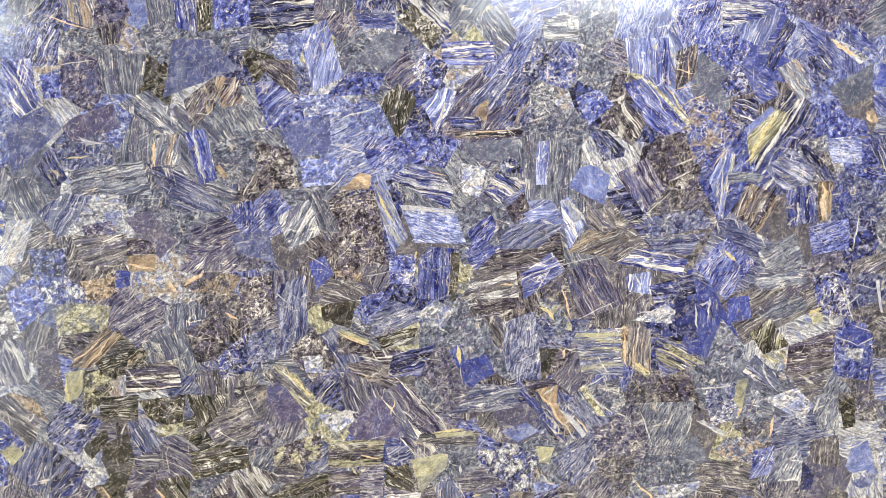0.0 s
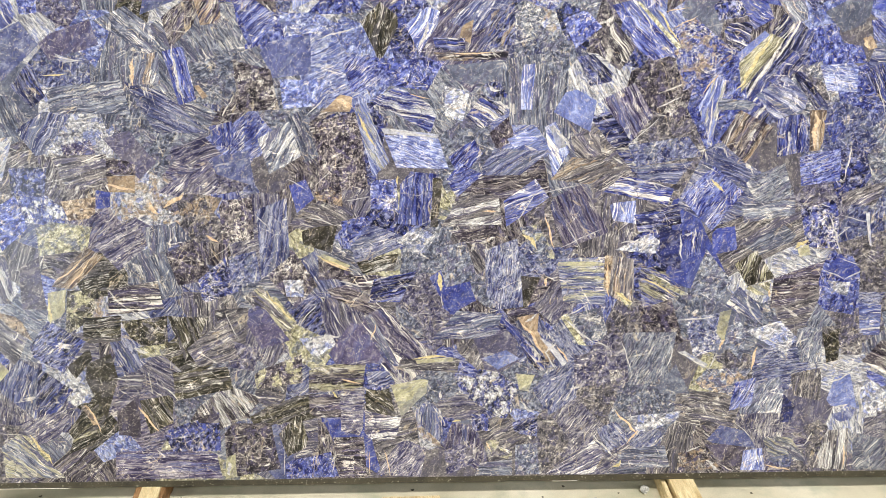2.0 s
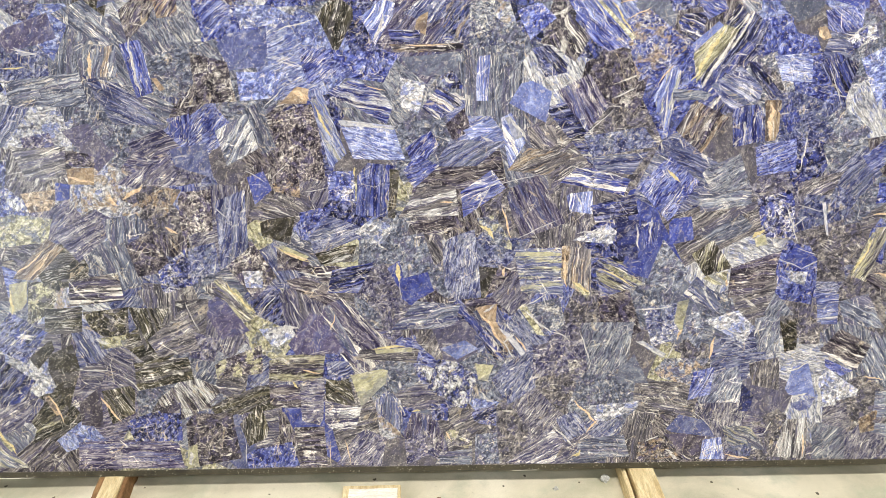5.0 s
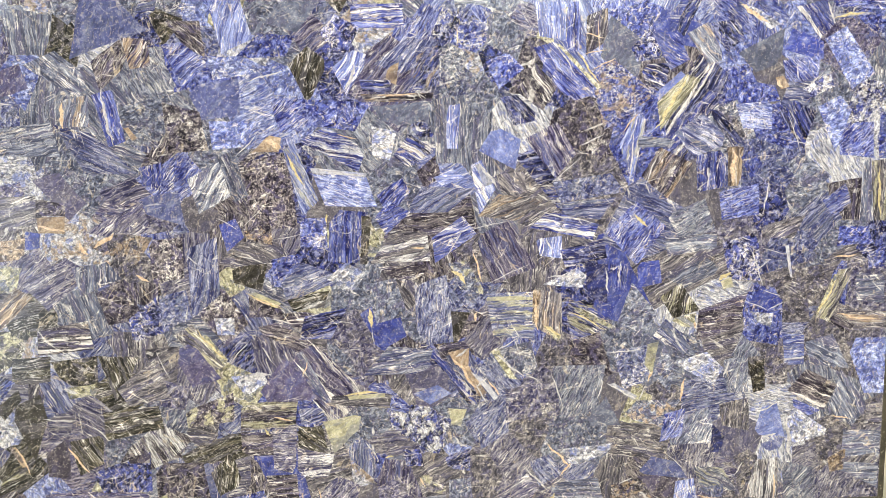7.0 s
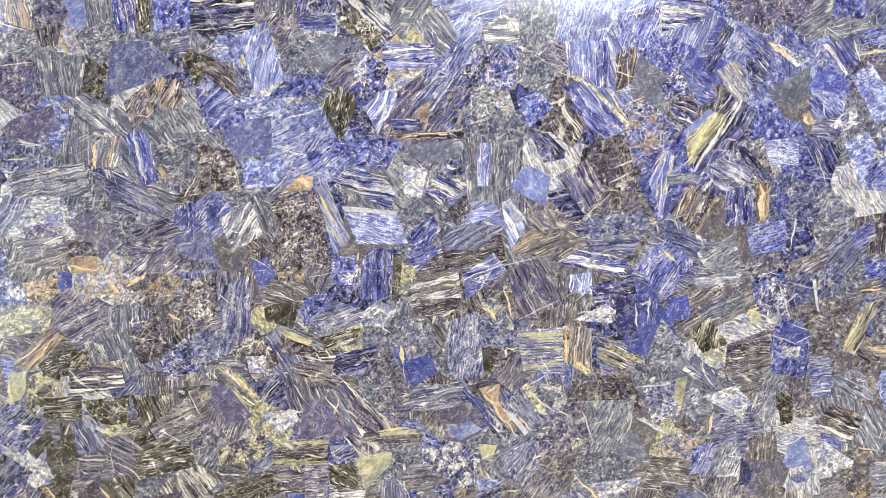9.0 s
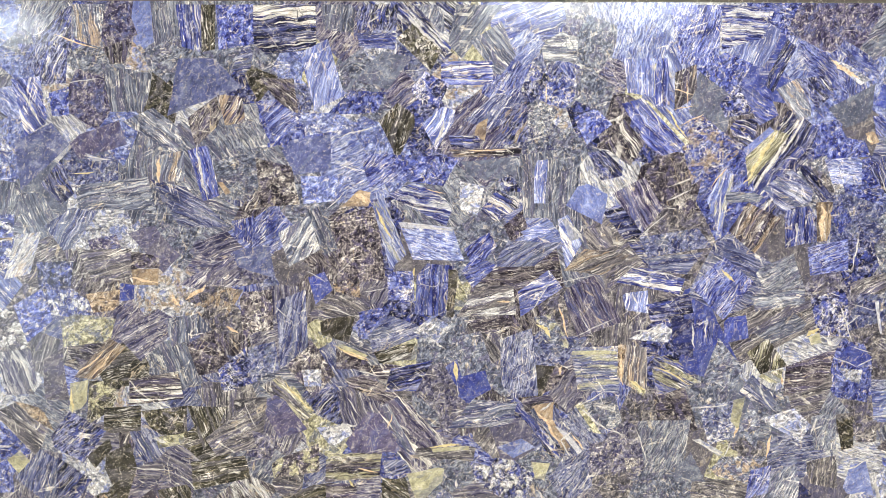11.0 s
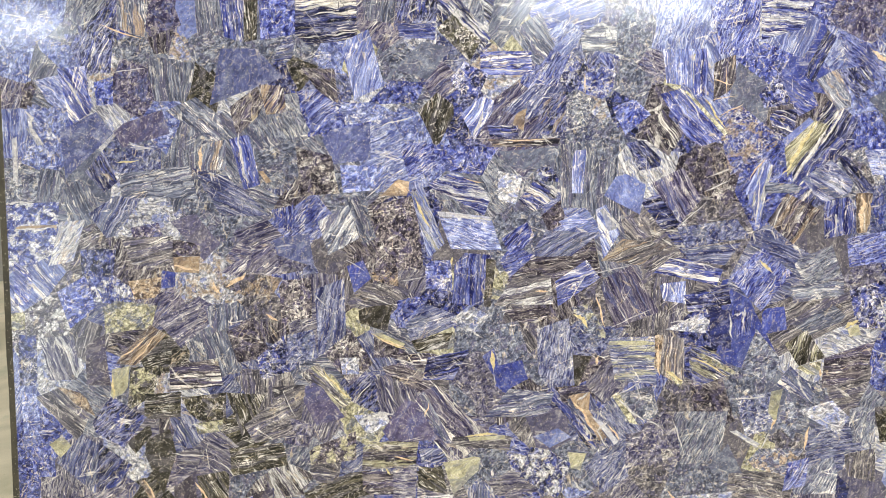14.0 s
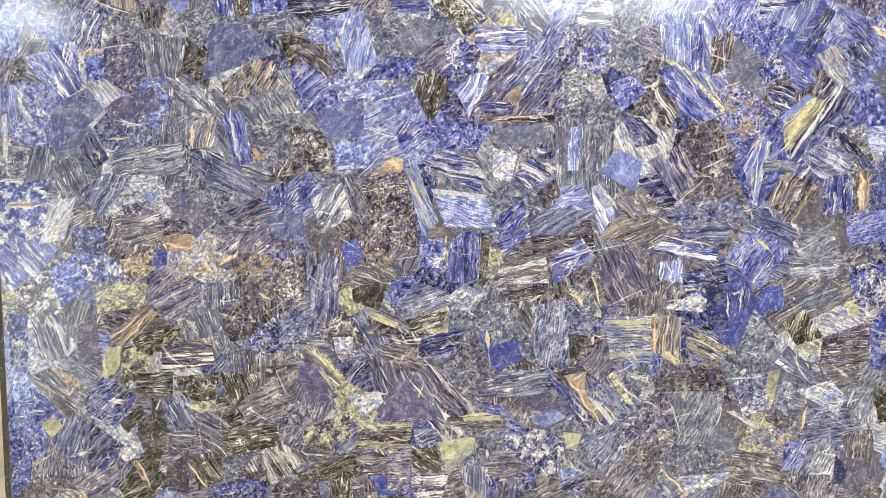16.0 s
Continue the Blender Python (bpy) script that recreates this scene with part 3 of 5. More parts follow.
lay(1.085, 0.114, 0.032, "kf", -80)
lay(1.319, 0.158, 0.046, "eb", 20)
lay(1.449, 0.287, 0.049, "gm")
lay(1.504, 0.286, 0.035, "nvc")
lay(1.501, 0.229, 0.046, "db", 5, 0.070, 0)
lay(1.587, 0.264, 0.070, "nmc")
lay(1.683, 0.245, 0.024, "gm")
lay(1.467, 0.175, 0.015, "gp", 0, 0.051, 0)
lay(1.484, 0.123, 0.052, "pb", 85)
lay(1.427, 0.050, 0.028, "ep", 0, 0.035, 75)
lay(1.623, 0.131, 0.056, "eb", 30)
lay(1.763, 0.154, 0.046, "em")
lay(1.849, 0.171, 0.063, "df", 50)
lay(1.918, 0.225, 0.044, "em")
lay(2.025, 0.243, 0.056, "gm")
lay(1.927, 0.042, 0.043, "db", 30, 0.072, 25)
lay(1.995, 0.022, 0.027, "gb", 10)
lay(2.093, 0.206, 0.070, "gs")
lay(2.218, 0.223, 0.049, "eb", -10, 0.053, -10)
lay(2.079, 0.133, 0.045, "sf", 40)
lay(2.160, 0.095, 0.038, "eb", 80, 0.052, 90)
lay(2.455, 0.166, 0.050, "df", 80)
lay(2.553, 0.202, 0.047, "dp")
lay(2.599, 0.035, 0.043, "em")
lay(2.866, 1.504, 0.023, "eb", 5, 0.105, 5)
lay(2.936, 1.491, 0.044, "bm")
lay(2.905, 1.425, 0.067, "pm")
lay(2.973, 1.375, 0.049, "gb", 80)
lay(2.649, 1.306, 0.032, "ep")
lay(2.809, 1.255, 0.042, "gm")
lay(2.967, 1.255, 0.040, "nvc")
lay(2.655, 1.172, 0.053, "bm")
lay(2.668, 1.071, 0.056, "sm")
lay(2.923, 0.931, 0.032, "kb", 90)
lay(2.655, 0.951, 0.049, "nm")
lay(2.752, 0.953, 0.050, "gv")
lay(2.790, 0.898, 0.065, "sb", 45)
lay(2.767, 0.828, 0.047, "sm")
lay(2.856, 0.831, 0.032, "gm")
lay(2.984, 0.808, 0.050, "nm")
lay(2.895, 0.774, 0.023, "eb", 15, 0.090, 15)
lay(2.782, 0.688, 0.065, "em")
lay(2.942, 0.738, 0.048, "dm")
lay(2.834, 0.544, 0.037, "em")
lay(2.884, 0.178, 0.031, "em")
lay(2.922, 0.083, 0.063, "df", 60)
lay(3.019, 0.023, 0.063, "dm")
lay(2.789, 1.653, 0.070, "bm")
lay(2.910, 1.654, 0.070, "sf", 40)
lay(2.704, 1.636, 0.058, "gb", 30)
lay(2.948, 1.589, 0.046, "gm")
lay(2.651, 1.668, 0.058, "pm")
lay(2.810, 1.588, 0.051, "gb", 20)

hewn_stones = []


def hewn(u, v, length, width, turn, skew, taper, slant, kind, grain=0.0):
    """Notes one large four-sided stone: its middle, its size, its turn, how its sides lean and narrow, its variety and the run of its grain."""
    ca, sa = math.cos(radians(turn)), math.sin(radians(turn))
    corners = []
    for s, t in ((-1, -1), (1, -1), (1, 1), (-1, 1)):
        x, z = s * length / 2 + t * skew + s * t * slant, t * width / 2 + s * t * taper
        corners.append((min(max(u + x * ca - z * sa, LEFT), LEFT + WIDTH), min(max(v + x * sa + z * ca, 0), HEIGHT)))
    if random.random() < 0.45:             # a broken corner
        k, f = random.randrange(4), random.uniform(0.12, 0.28)
        (ax, az), (bx, bz), (cx, cz) = corners[k - 1], corners[k], corners[(k + 1) % 4]
        corners[k:k + 1] = [(bx + (ax - bx) * f, bz + (az - bz) * f), (bx + (cx - bx) * f, bz + (cz - bz) * f)]
    hewn_stones.append((corners, u, v, kind, grain or random.uniform(12, 78)))


# top left corner stone: its pale kind has the lamp glare in it
hewn(0.090, 1.621, 0.194, 0.131, 12, 0.021, -0.020, -0.001, "lm")
hewn(0.261, 1.524, 0.110, 0.121, 3, -0.008, 0.002, 0.018, "nf", 65)
hewn(0.377, 1.636, 0.090, 0.109, -8, -0.001, 0.007, 0.003, "gbt", 100)
hewn(0.668, 1.626, 0.066, 0.127, -7, -0.010, 0.005, 0.004, "bb", 95)
hewn(0.721, 1.624, 0.041, 0.132, 6, 0.008, -0.002, -0.000, "ob", 95)
hewn(0.799, 1.630, 0.105, 0.120, 5, 0.005, -0.004, 0.002, "bm")
hewn(0.939, 1.622, 0.181, 0.137, 3, 0.004, -0.004, -0.000, "nw", 5)
hewn(0.695, 1.476, 0.167, 0.123, 14, 0.006, -0.013, -0.032, "sp")
hewn(0.145, 1.410, 0.071, 0.094, 7, -0.015, 0.004, 0.003, "lf", -40)
hewn(0.208, 1.410, 0.079, 0.148, 18, 0.010, -0.009, 0.001, "bw", -55)
hewn(0.289, 1.411, 0.055, 0.073, 9, 0.005, 0.004, 0.003, "bm")
hewn(0.224, 1.277, 0.160, 0.100, 37, 0.019, -0.010, -0.019, "sp")
hewn(0.393, 1.303, 0.154, 0.069, 18, -0.003, 0.002, 0.003, "pp")
hewn(0.570, 1.337, 0.083, 0.144, 44, -0.015, -0.017, 0.006, "gb", -40)
hewn(0.707, 1.362, 0.112, 0.071, 41, 0.016, -0.003, -0.003, "kf", 55)
hewn(0.784, 1.392, 0.068, 0.084, 1, -0.007, -0.003, 0.003, "kbt", 60)
hewn(0.600, 1.226, 0.084, 0.082, 6, 0.005, 0.004, 0.000, "gbt", 75)
hewn(0.769, 1.186, 0.092, 0.098, -18, -0.031, -0.012, -0.003, "gm")
hewn(0.698, 1.209, 0.057, 0.153, 17, 0.005, -0.001, 0.002, "bw", -75)
hewn(0.277, 1.174, 0.073, 0.090, 47, 0.015, 0.002, 0.010, "nb", -60)
hewn(0.435, 1.145, 0.219, 0.087, 3, -0.006, 0.007, -0.003, "gb", 12)
hewn(0.644, 1.115, 0.126, 0.119, -6, -0.059, -0.007, -0.012, "sb", -25)
hewn(0.063, 1.031, 0.152, 0.114, -2, 0.001, 0.007, 0.003, "bmc")
hewn(0.162, 0.972, 0.077, 0.123, 9, 0.030, -0.002, -0.001, "cft", 55)
hewn(0.305, 1.058, 0.130, 0.085, 46, -0.006, -0.013, -0.017, "sb", 60)
hewn(0.400, 1.003, 0.089, 0.041, 6, -0.003, 0.002, -0.002, "pm")
hewn(0.407, 0.945, 0.137, 0.087, 1, -0.007, 0.001, 0.010, "eb", 15)
hewn(0.551, 0.993, 0.074, 0.134, 31, -0.010, -0.009, 0.002, "dp")
hewn(0.806, 1.042, 0.059, 0.067, -0, 0.001, 0.008, 0.004, "bb", 85)
hewn(0.252, 0.911, 0.101, 0.082, 1, 0.003, 0.001, 0.004, "nm")
hewn(0.186, 0.796, 0.102, 0.103, 36, 0.016, -0.005, -0.001, "bm")
hewn(0.518, 0.952, 0.084, 0.044, -7, -0.002, -0.003, 0.000, "km")
hewn(0.516, 0.904, 0.079, 0.049, -1, 0.000, 0.001, 0.002, "tp")
hewn(0.393, 0.832, 0.088, 0.061, 6, -0.001, 0.001, 0.007, "tm")
hewn(0.460, 0.860, 0.042, 0.051, -0, 0.001, -0.004, -0.000, "bp")
hewn(0.339, 0.748, 0.153, 0.090, -2, 0.002, -0.009, 0.006, "ymg")
hewn(0.376, 0.655, 0.147, 0.053, 46, -0.012, 0.002, 0.006, "tbk", 40)
hewn(0.376, 0.538, 0.094, 0.105, 15, 0.027, -0.011, 0.003, "omy")
hewn(0.305, 0.550, 0.056, 0.080, 18, 0.018, -0.004, -0.001, "yp")
hewn(0.520, 0.740, 0.160, 0.099, 36, -0.010, -0.007, -0.005, "db", 30)
hewn(0.631, 0.753, 0.116, 0.075, 17, -0.005, -0.007, -0.007, "gb", 85)
hewn(0.719, 0.898, 0.145, 0.071, 20, -0.022, 0.010, 0.022, "db", 40)
hewn(0.718, 0.843, 0.097, 0.103, 37, -0.035, -0.017, 0.003, "emt")
hewn(0.532, 0.569, 0.157, 0.083, 8, 0.002, 0.003, -0.003, "kw", 2)
hewn(0.564, 0.464, 0.120, 0.089, -3, -0.010, 0.011, 0.008, "om")
hewn(0.573, 0.410, 0.082, 0.035, 6, 0.000, -0.000, 0.002, "ym")
hewn(0.687, 0.459, 0.083, 0.105, 17, 0.013, -0.020, 0.015, "ob", -75)
hewn(0.432, 0.476, 0.112, 0.078, 4, 0.004, 0.000, -0.000, "ob", 5)
hewn(0.142, 0.463, 0.086, 0.155, 45, 0.004, -0.017, -0.001, "eb", -40)
hewn(0.176, 0.494, 0.083, 0.039, -25, -0.031, 0.006, 0.002, "tm")
hewn(0.293, 0.424, 0.122, 0.125, 54, -0.007, 0.000, 0.001, "nf", 40)
hewn(0.426, 0.323, 0.110, 0.111, 51, 0.033, -0.024, -0.008, "op")
hewn(0.364, 0.375, 0.087, 0.036, 45, 0.007, -0.003, 0.003, "op")
hewn(0.119, 0.351, 0.052, 0.050, 40, -0.001, -0.002, 0.001, "yp")
hewn(0.066, 0.305, 0.070, 0.097, 7, 0.004, 0.004, 0.001, "bm")
hewn(0.190, 0.308, 0.130, 0.114, 64, 0.013, -0.017, -0.008, "sb", 70)
hewn(0.268, 0.268, 0.093, 0.119, -30, -0.014, -0.006, 0.015, "nb", 50)
hewn(0.504, 0.301, 0.069, 0.091, 2, 0.012, 0.001, 0.004, "db", 2)
hewn(0.717, 0.312, 0.171, 0.081, 9, 0.001, -0.004, -0.003, "ob", 10)
hewn(0.546, 0.231, 0.154, 0.067, 3, -0.005, 0.005, -0.005, "dp")
hewn(0.693, 0.669, 0.099, 0.115, 18, -0.003, 0.007, -0.002, "km")
hewn(0.772, 0.614, 0.107, 0.087, 29, 0.011, 0.011, -0.002, "nv")
hewn(0.026, 0.841, 0.052, 0.115, -14, -0.008, -0.009, 0.006, "bw", -50)
hewn(0.008, 0.734, 0.043, 0.055, 6, 0.003, -0.002, 0.000, "ym")
hewn(0.032, 0.616, 0.056, 0.156, -0, 0.001, 0.000, -0.000, "nv")
hewn(0.132, 0.622, 0.098, 0.135, 2, -0.009, 0.002, 0.002, "dbc", -70)
hewn(0.238, 0.607, 0.067, 0.136, 15, 0.014, 0.009, 0.000, "kp")
hewn(0.033, 0.435, 0.052, 0.162, 5, 0.004, -0.006, -0.003, "lm")
hewn(1.094, 1.653, 0.095, 0.077, -2, 0.001, 0.002, 0.002, "gb", 85)
hewn(1.205, 1.654, 0.119, 0.075, -1, 0.001, 0.001, 0.002, "nf", 70)
hewn(1.204, 1.589, 0.110, 0.044, -2, -0.002, 0.002, 0.003, "bb", 2)
hewn(1.043, 1.493, 0.096, 0.166, 25, 0.015, 0.001, -0.002, "lb", 75)
hewn(1.225, 1.507, 0.118, 0.086, 48, -0.023, -0.004, -0.001, "gp")
hewn(1.361, 1.664, 0.085, 0.047, -22, -0.017, 0.017, -0.000, "gf", 70)
hewn(1.331, 1.575, 0.069, 0.125, 53, 0.008, -0.005, -0.000, "ov")
hewn(1.467, 1.625, 0.152, 0.089, 61, -0.013, 0.017, -0.021, "gb", 50)
hewn(1.552, 1.565, 0.093, 0.118, 41, 0.010, -0.008, 0.006, "gb", -55)
hewn(1.465, 1.497, 0.151, 0.070, 1, -0.001, 0.001, -0.001, "bw", 2)
hewn(1.356, 1.448, 0.085, 0.091, 58, -0.000, -0.006, -0.002, "nv")
hewn(1.153, 1.411, 0.084, 0.099, 52, -0.039, -0.007, 0.010, "bm")
hewn(1.056, 1.356, 0.142, 0.058, 5, -0.026, -0.004, -0.021, "lv")
hewn(1.386, 1.351, 0.106, 0.068, 50, 0.003, -0.008, -0.014, "lw", 60)
hewn(1.264, 1.345, 0.107, 0.093, 57, 0.018, -0.009, -0.015, "ob", 75)
hewn(1.550, 1.387, 0.125, 0.086, 46, -0.024, -0.007, 0.001, "sb", 50)
hewn(1.606, 1.348, 0.080, 0.101, 21, 0.023, 0.007, -0.002, "nft", 55)
hewn(1.506, 1.334, 0.033, 0.050, -0, 0.004, 0.008, -0.000, "tp")
hewn(1.459, 1.299, 0.088, 0.036, 0, -0.002, 0.000, 0.002, "nb", 3)
hewn(1.537, 1.218, 0.151, 0.061, 4, -0.007, 0.000, 0.008, "gp")
hewn(1.522, 1.266, 0.205, 0.024, 1, -0.002, 0.001, 0.006, "kbt", 2)
hewn(1.306, 1.221, 0.099, 0.183, 48, -0.068, -0.010, 0.002, "bm")
hewn(1.214, 1.222, 0.103, 0.091, 12, -0.012, -0.008, -0.010, "bf", 40)
hewn(1.001, 1.260, 0.135, 0.103, 8, -0.005, -0.001, 0.012, "sp")
hewn(0.908, 1.176, 0.111, 0.125, -5, -0.014, -0.009, -0.003, "kv")
hewn(1.036, 1.161, 0.113, 0.079, 2, 0.008, -0.002, 0.010, "lm")
hewn(0.912, 1.374, 0.077, 0.110, 33, -0.002, -0.013, -0.010, "bb", 40)
hewn(0.929, 1.438, 0.085, 0.076, -14, -0.026, 0.012, 0.006, "kf", -40)
hewn(1.144, 0.991, 0.137, 0.212, 9, 0.008, 0.007, -0.002, "ks")
hewn(1.148, 1.132, 0.053, 0.051, 60, -0.013, -0.008, 0.007, "tp")
hewn(1.343, 1.123, 0.075, 0.158, 45, -0.024, -0.015, 0.005, "bbc", -12)
hewn(1.363, 0.996, 0.155, 0.094, -2, -0.018, 0.000, 0.001, "lf", -20)
hewn(1.231, 1.037, 0.054, 0.181, 39, 0.035, -0.001, -0.006, "lby", -62)
hewn(1.476, 1.134, 0.065, 0.084, -15, -0.005, 0.002, 0.006, "cm")
hewn(1.561, 1.108, 0.093, 0.072, 40, -0.011, 0.007, -0.008, "nw", -30)
hewn(1.590, 1.173, 0.047, 0.049, 12, -0.010, 0.005, -0.001, "nm")
hewn(1.612, 1.046, 0.069, 0.060, 38, 0.009, 0.002, 0.004, "km")
hewn(1.672, 1.171, 0.093, 0.192, 5, 0.007, 0.004, 0.004, "gb", 92)
hewn(1.682, 1.181, 0.038, 0.127, 4, 0.005, 0.001, 0.002, "lb", 90)
hewn(1.667, 1.033, 0.068, 0.035, 22, -0.009, 0.001, -0.002, "lb", 3)
hewn(1.507, 0.980, 0.096, 0.061, 42, 0.007, -0.006, -0.003, "bb", 45)
hewn(1.636, 0.966, 0.101, 0.111, 48, -0.046, 0.008, -0.004, "sb", 30)
hewn(1.037, 1.039, 0.055, 0.140, 23, 0.003, -0.000, 0.004, "gb", -65)
hewn(0.969, 1.008, 0.106, 0.105, 28, 0.010, -0.000, -0.000, "gbc", 60)
hewn(0.834, 0.953, 0.110, 0.075, -4, -0.011, 0.013, -0.001, "sp")
hewn(1.973, 1.486, 0.088, 0.105, -5, -0.008, 0.004, 0.002, "lb", 92)
hewn(2.039, 1.470, 0.043, 0.139, 0, -0.003, 0.000, -0.001, "bb", 92)
hewn(2.140, 1.606, 0.137, 0.174, -2, -0.011, 0.002, 0.010, "bf", 70)
hewn(2.282, 1.635, 0.141, 0.108, 5, 0.011, -0.011, 0.008, "bbc", -5)
hewn(2.109, 1.460, 0.075, 0.091, 29, 0.024, -0.005, -0.003, "kbt", 75)
hewn(2.231, 1.503, 0.100, 0.111, 47, -0.012, -0.013, -0.004, "bm")
hewn(2.260, 1.408, 0.090, 0.076, 27, -0.002, 0.015, -0.003, "nv")
hewn(2.287, 1.324, 0.071, 0.079, 3, -0.001, 0.001, 0.010, "nw", -20)
hewn(2.335, 1.406, 0.073, 0.102, 10, -0.017, -0.011, 0.004, "bb", -35)
hewn(2.387, 1.519, 0.146, 0.038, 63, 0.004, 0.000, -0.000, "nb", 60)
hewn(2.441, 1.417, 0.063, 0.116, 23, -0.009, 0.002, 0.005, "gbt", -45)
hewn(2.520, 1.513, 0.137, 0.091, -23, -0.034, 0.000, 0.005, "bf", -40)
hewn(2.333, 1.295, 0.112, 0.032, 45, 0.004, -0.004, -0.005, "lp")
hewn(2.350, 1.267, 0.158, 0.055, 48, 0.010, -0.006, -0.018, "ybo", 50)
hewn(2.434, 1.237, 0.122, 0.048, 46, -0.015, -0.003, 0.000, "nb", 45)
hewn(2.429, 1.149, 0.117, 0.106, 28, -0.015, 0.005, -0.005, "sb", -30)
hewn(2.528, 1.180, 0.057, 0.052, -17, -0.029, -0.003, 0.004, "em")
hewn(2.504, 1.177, 0.038, 0.114, 9, -0.030, -0.006, 0.001, "nb", -45)
hewn(2.536, 1.058, 0.045, 0.118, -0, -0.001, 0.000, 0.003, "tb", 85)
hewn(2.463, 1.045, 0.090, 0.110, 11, 0.006, 0.000, -0.002, "bb", 85)
hewn(2.555, 0.950, 0.121, 0.090, 10, 0.004, 0.002, 0.002, "bf", 20)
hewn(1.935, 1.292, 0.090, 0.096, 56, 0.007, -0.000, 0.005, "kw", -55)
hewn(2.012, 1.340, 0.086, 0.178, 14, -0.040, -0.000, -0.009, "bb", -45)
hewn(1.834, 1.350, 0.084, 0.078, 33, -0.002, -0.006, -0.006, "bm")
hewn(1.767, 1.272, 0.094, 0.107, 45, 0.023, -0.006, -0.018, "gm")
hewn(1.876, 1.232, 0.068, 0.089, 11, -0.022, -0.001, -0.009, "nf", -45)
hewn(1.829, 1.123, 0.090, 0.107, 68, 0.006, -0.008, 0.000, "lp")
hewn(1.982, 1.115, 0.102, 0.130, 38, 0.003, -0.010, 0.002, "pb", -60)
hewn(2.115, 1.124, 0.068, 0.069, 53, 0.003, -0.011, 0.000, "kv")
hewn(2.168, 1.290, 0.137, 0.164, 31, -0.004, -0.006, -0.026, "bvt")
hewn(2.085, 0.999, 0.188, 0.064, 8, -0.014, 0.001, -0.004, "sm")
hewn(2.222, 1.136, 0.145, 0.057, 73, 0.025, -0.011, -0.025, "lby", 75)
hewn(2.323, 1.045, 0.116, 0.109, 54, -0.003, 0.002, -0.007, "kbt", 60)
hewn(1.767, 1.017, 0.064, 0.105, 50, 0.034, -0.008, -0.016, "lw", -60)
hewn(1.860, 1.011, 0.078, 0.071, 13, -0.001, -0.006, 0.003, "eb", -50)
hewn(2.292, 1.132, 0.110, 0.030, -2, 0.003, -0.002, 0.004, "gb", 2)
hewn(1.028, 0.876, 0.058, 0.070, 31, 0.008, -0.005, -0.004, "bp")
hewn(1.107, 0.870, 0.076, 0.047, 3, -0.003, 0.011, 0.001, "kmt")
hewn(1.267, 0.873, 0.079, 0.087, 1, -0.000, 0.001, 0.000, "bv")
hewn(1.362, 0.861, 0.101, 0.155, -5, 0.004, -0.001, 0.006, "bb", 85)
hewn(1.419, 0.849, 0.026, 0.143, -6, -0.003, -0.001, 0.002, "op")
hewn(1.064, 0.796, 0.095, 0.078, 28, -0.026, 0.012, -0.002, "eb", -15)
hewn(1.075, 0.747, 0.096, 0.067, -4, 0.001, 0.010, 0.005, "op")
hewn(1.236, 0.728, 0.140, 0.083, 28, -0.019, 0.011, -0.026, "sb", 20)
hewn(1.247, 0.666, 0.112, 0.043, 9, 0.003, 0.003, 0.009, "obc", 15)
hewn(1.181, 0.778, 0.080, 0.052, 25, 0.005, -0.007, -0.006, "bm")
hewn(1.366, 0.741, 0.076, 0.077, 48, -0.009, -0.005, 0.001, "cmg")
hewn(1.537, 0.828, 0.096, 0.137, 74, -0.020, -0.017, 0.008, "ebc", 12)
hewn(1.537, 0.750, 0.119, 0.046, 1, -0.004, 0.003, 0.017, "kb", 10)
hewn(1.676, 0.853, 0.132, 0.069, 34, 0.008, 0.000, -0.010, "bw", 20)
hewn(1.721, 0.734, 0.065, 0.086, -8, -0.035, 0.008, -0.006, "gmy")
hewn(1.478, 0.667, 0.096, 0.122, 13, -0.004, -0.002, -0.001, "gm")
hewn(1.618, 0.628, 0.107, 0.194, 12, 0.013, 0.007, -0.002, "sf", 80)
hewn(1.731, 0.586, 0.099, 0.032, 60, -0.010, 0.006, 0.006, "km")
hewn(1.119, 0.653, 0.094, 0.060, -5, -0.007, -0.005, -0.004, "km")
hewn(1.176, 0.562, 0.075, 0.099, 15, -0.047, -0.002, 0.011, "kb", -15)
hewn(1.223, 0.618, 0.125, 0.050, 8, -0.055, -0.004, -0.003, "kw", -5)
hewn(1.281, 0.594, 0.112, 0.078, 7, 0.022, 0.005, 0.009, "nb", 10)
hewn(0.993, 0.629, 0.104, 0.145, 45, 0.010, -0.000, 0.003, "kv")
hewn(1.001, 0.597, 0.056, 0.052, -0, -0.002, 0.000, 0.002, "cs")
hewn(0.927, 0.529, 0.064, 0.154, 28, -0.018, 0.003, -0.001, "eby", -45)
hewn(0.905, 0.481, 0.079, 0.129, 23, -0.012, 0.004, -0.005, "pp")
hewn(1.072, 0.426, 0.086, 0.056, 18, -0.007, -0.009, 0.004, "cm")
hewn(1.167, 0.410, 0.134, 0.108, 29, -0.002, 0.032, 0.001, "pp")
hewn(1.253, 0.441, 0.025, 0.167, 31, 0.003, -0.003, 0.001, "gb", -60)
hewn(1.398, 0.362, 0.042, 0.179, 79, -0.015, -0.001, -0.006, "eb", 3)
hewn(1.526, 0.480, 0.098, 0.142, 59, -0.041, -0.010, 0.009, "gbn", 12)
hewn(1.345, 0.271, 0.109, 0.073, 27, 0.012, -0.016, 0.003, "yp")
hewn(1.688, 0.302, 0.044, 0.053, -6, -0.001, 0.001, 0.007, "yp")
hewn(1.242, 0.241, 0.078, 0.076, 3, -0.002, 0.007, 0.000, "ob", -30)
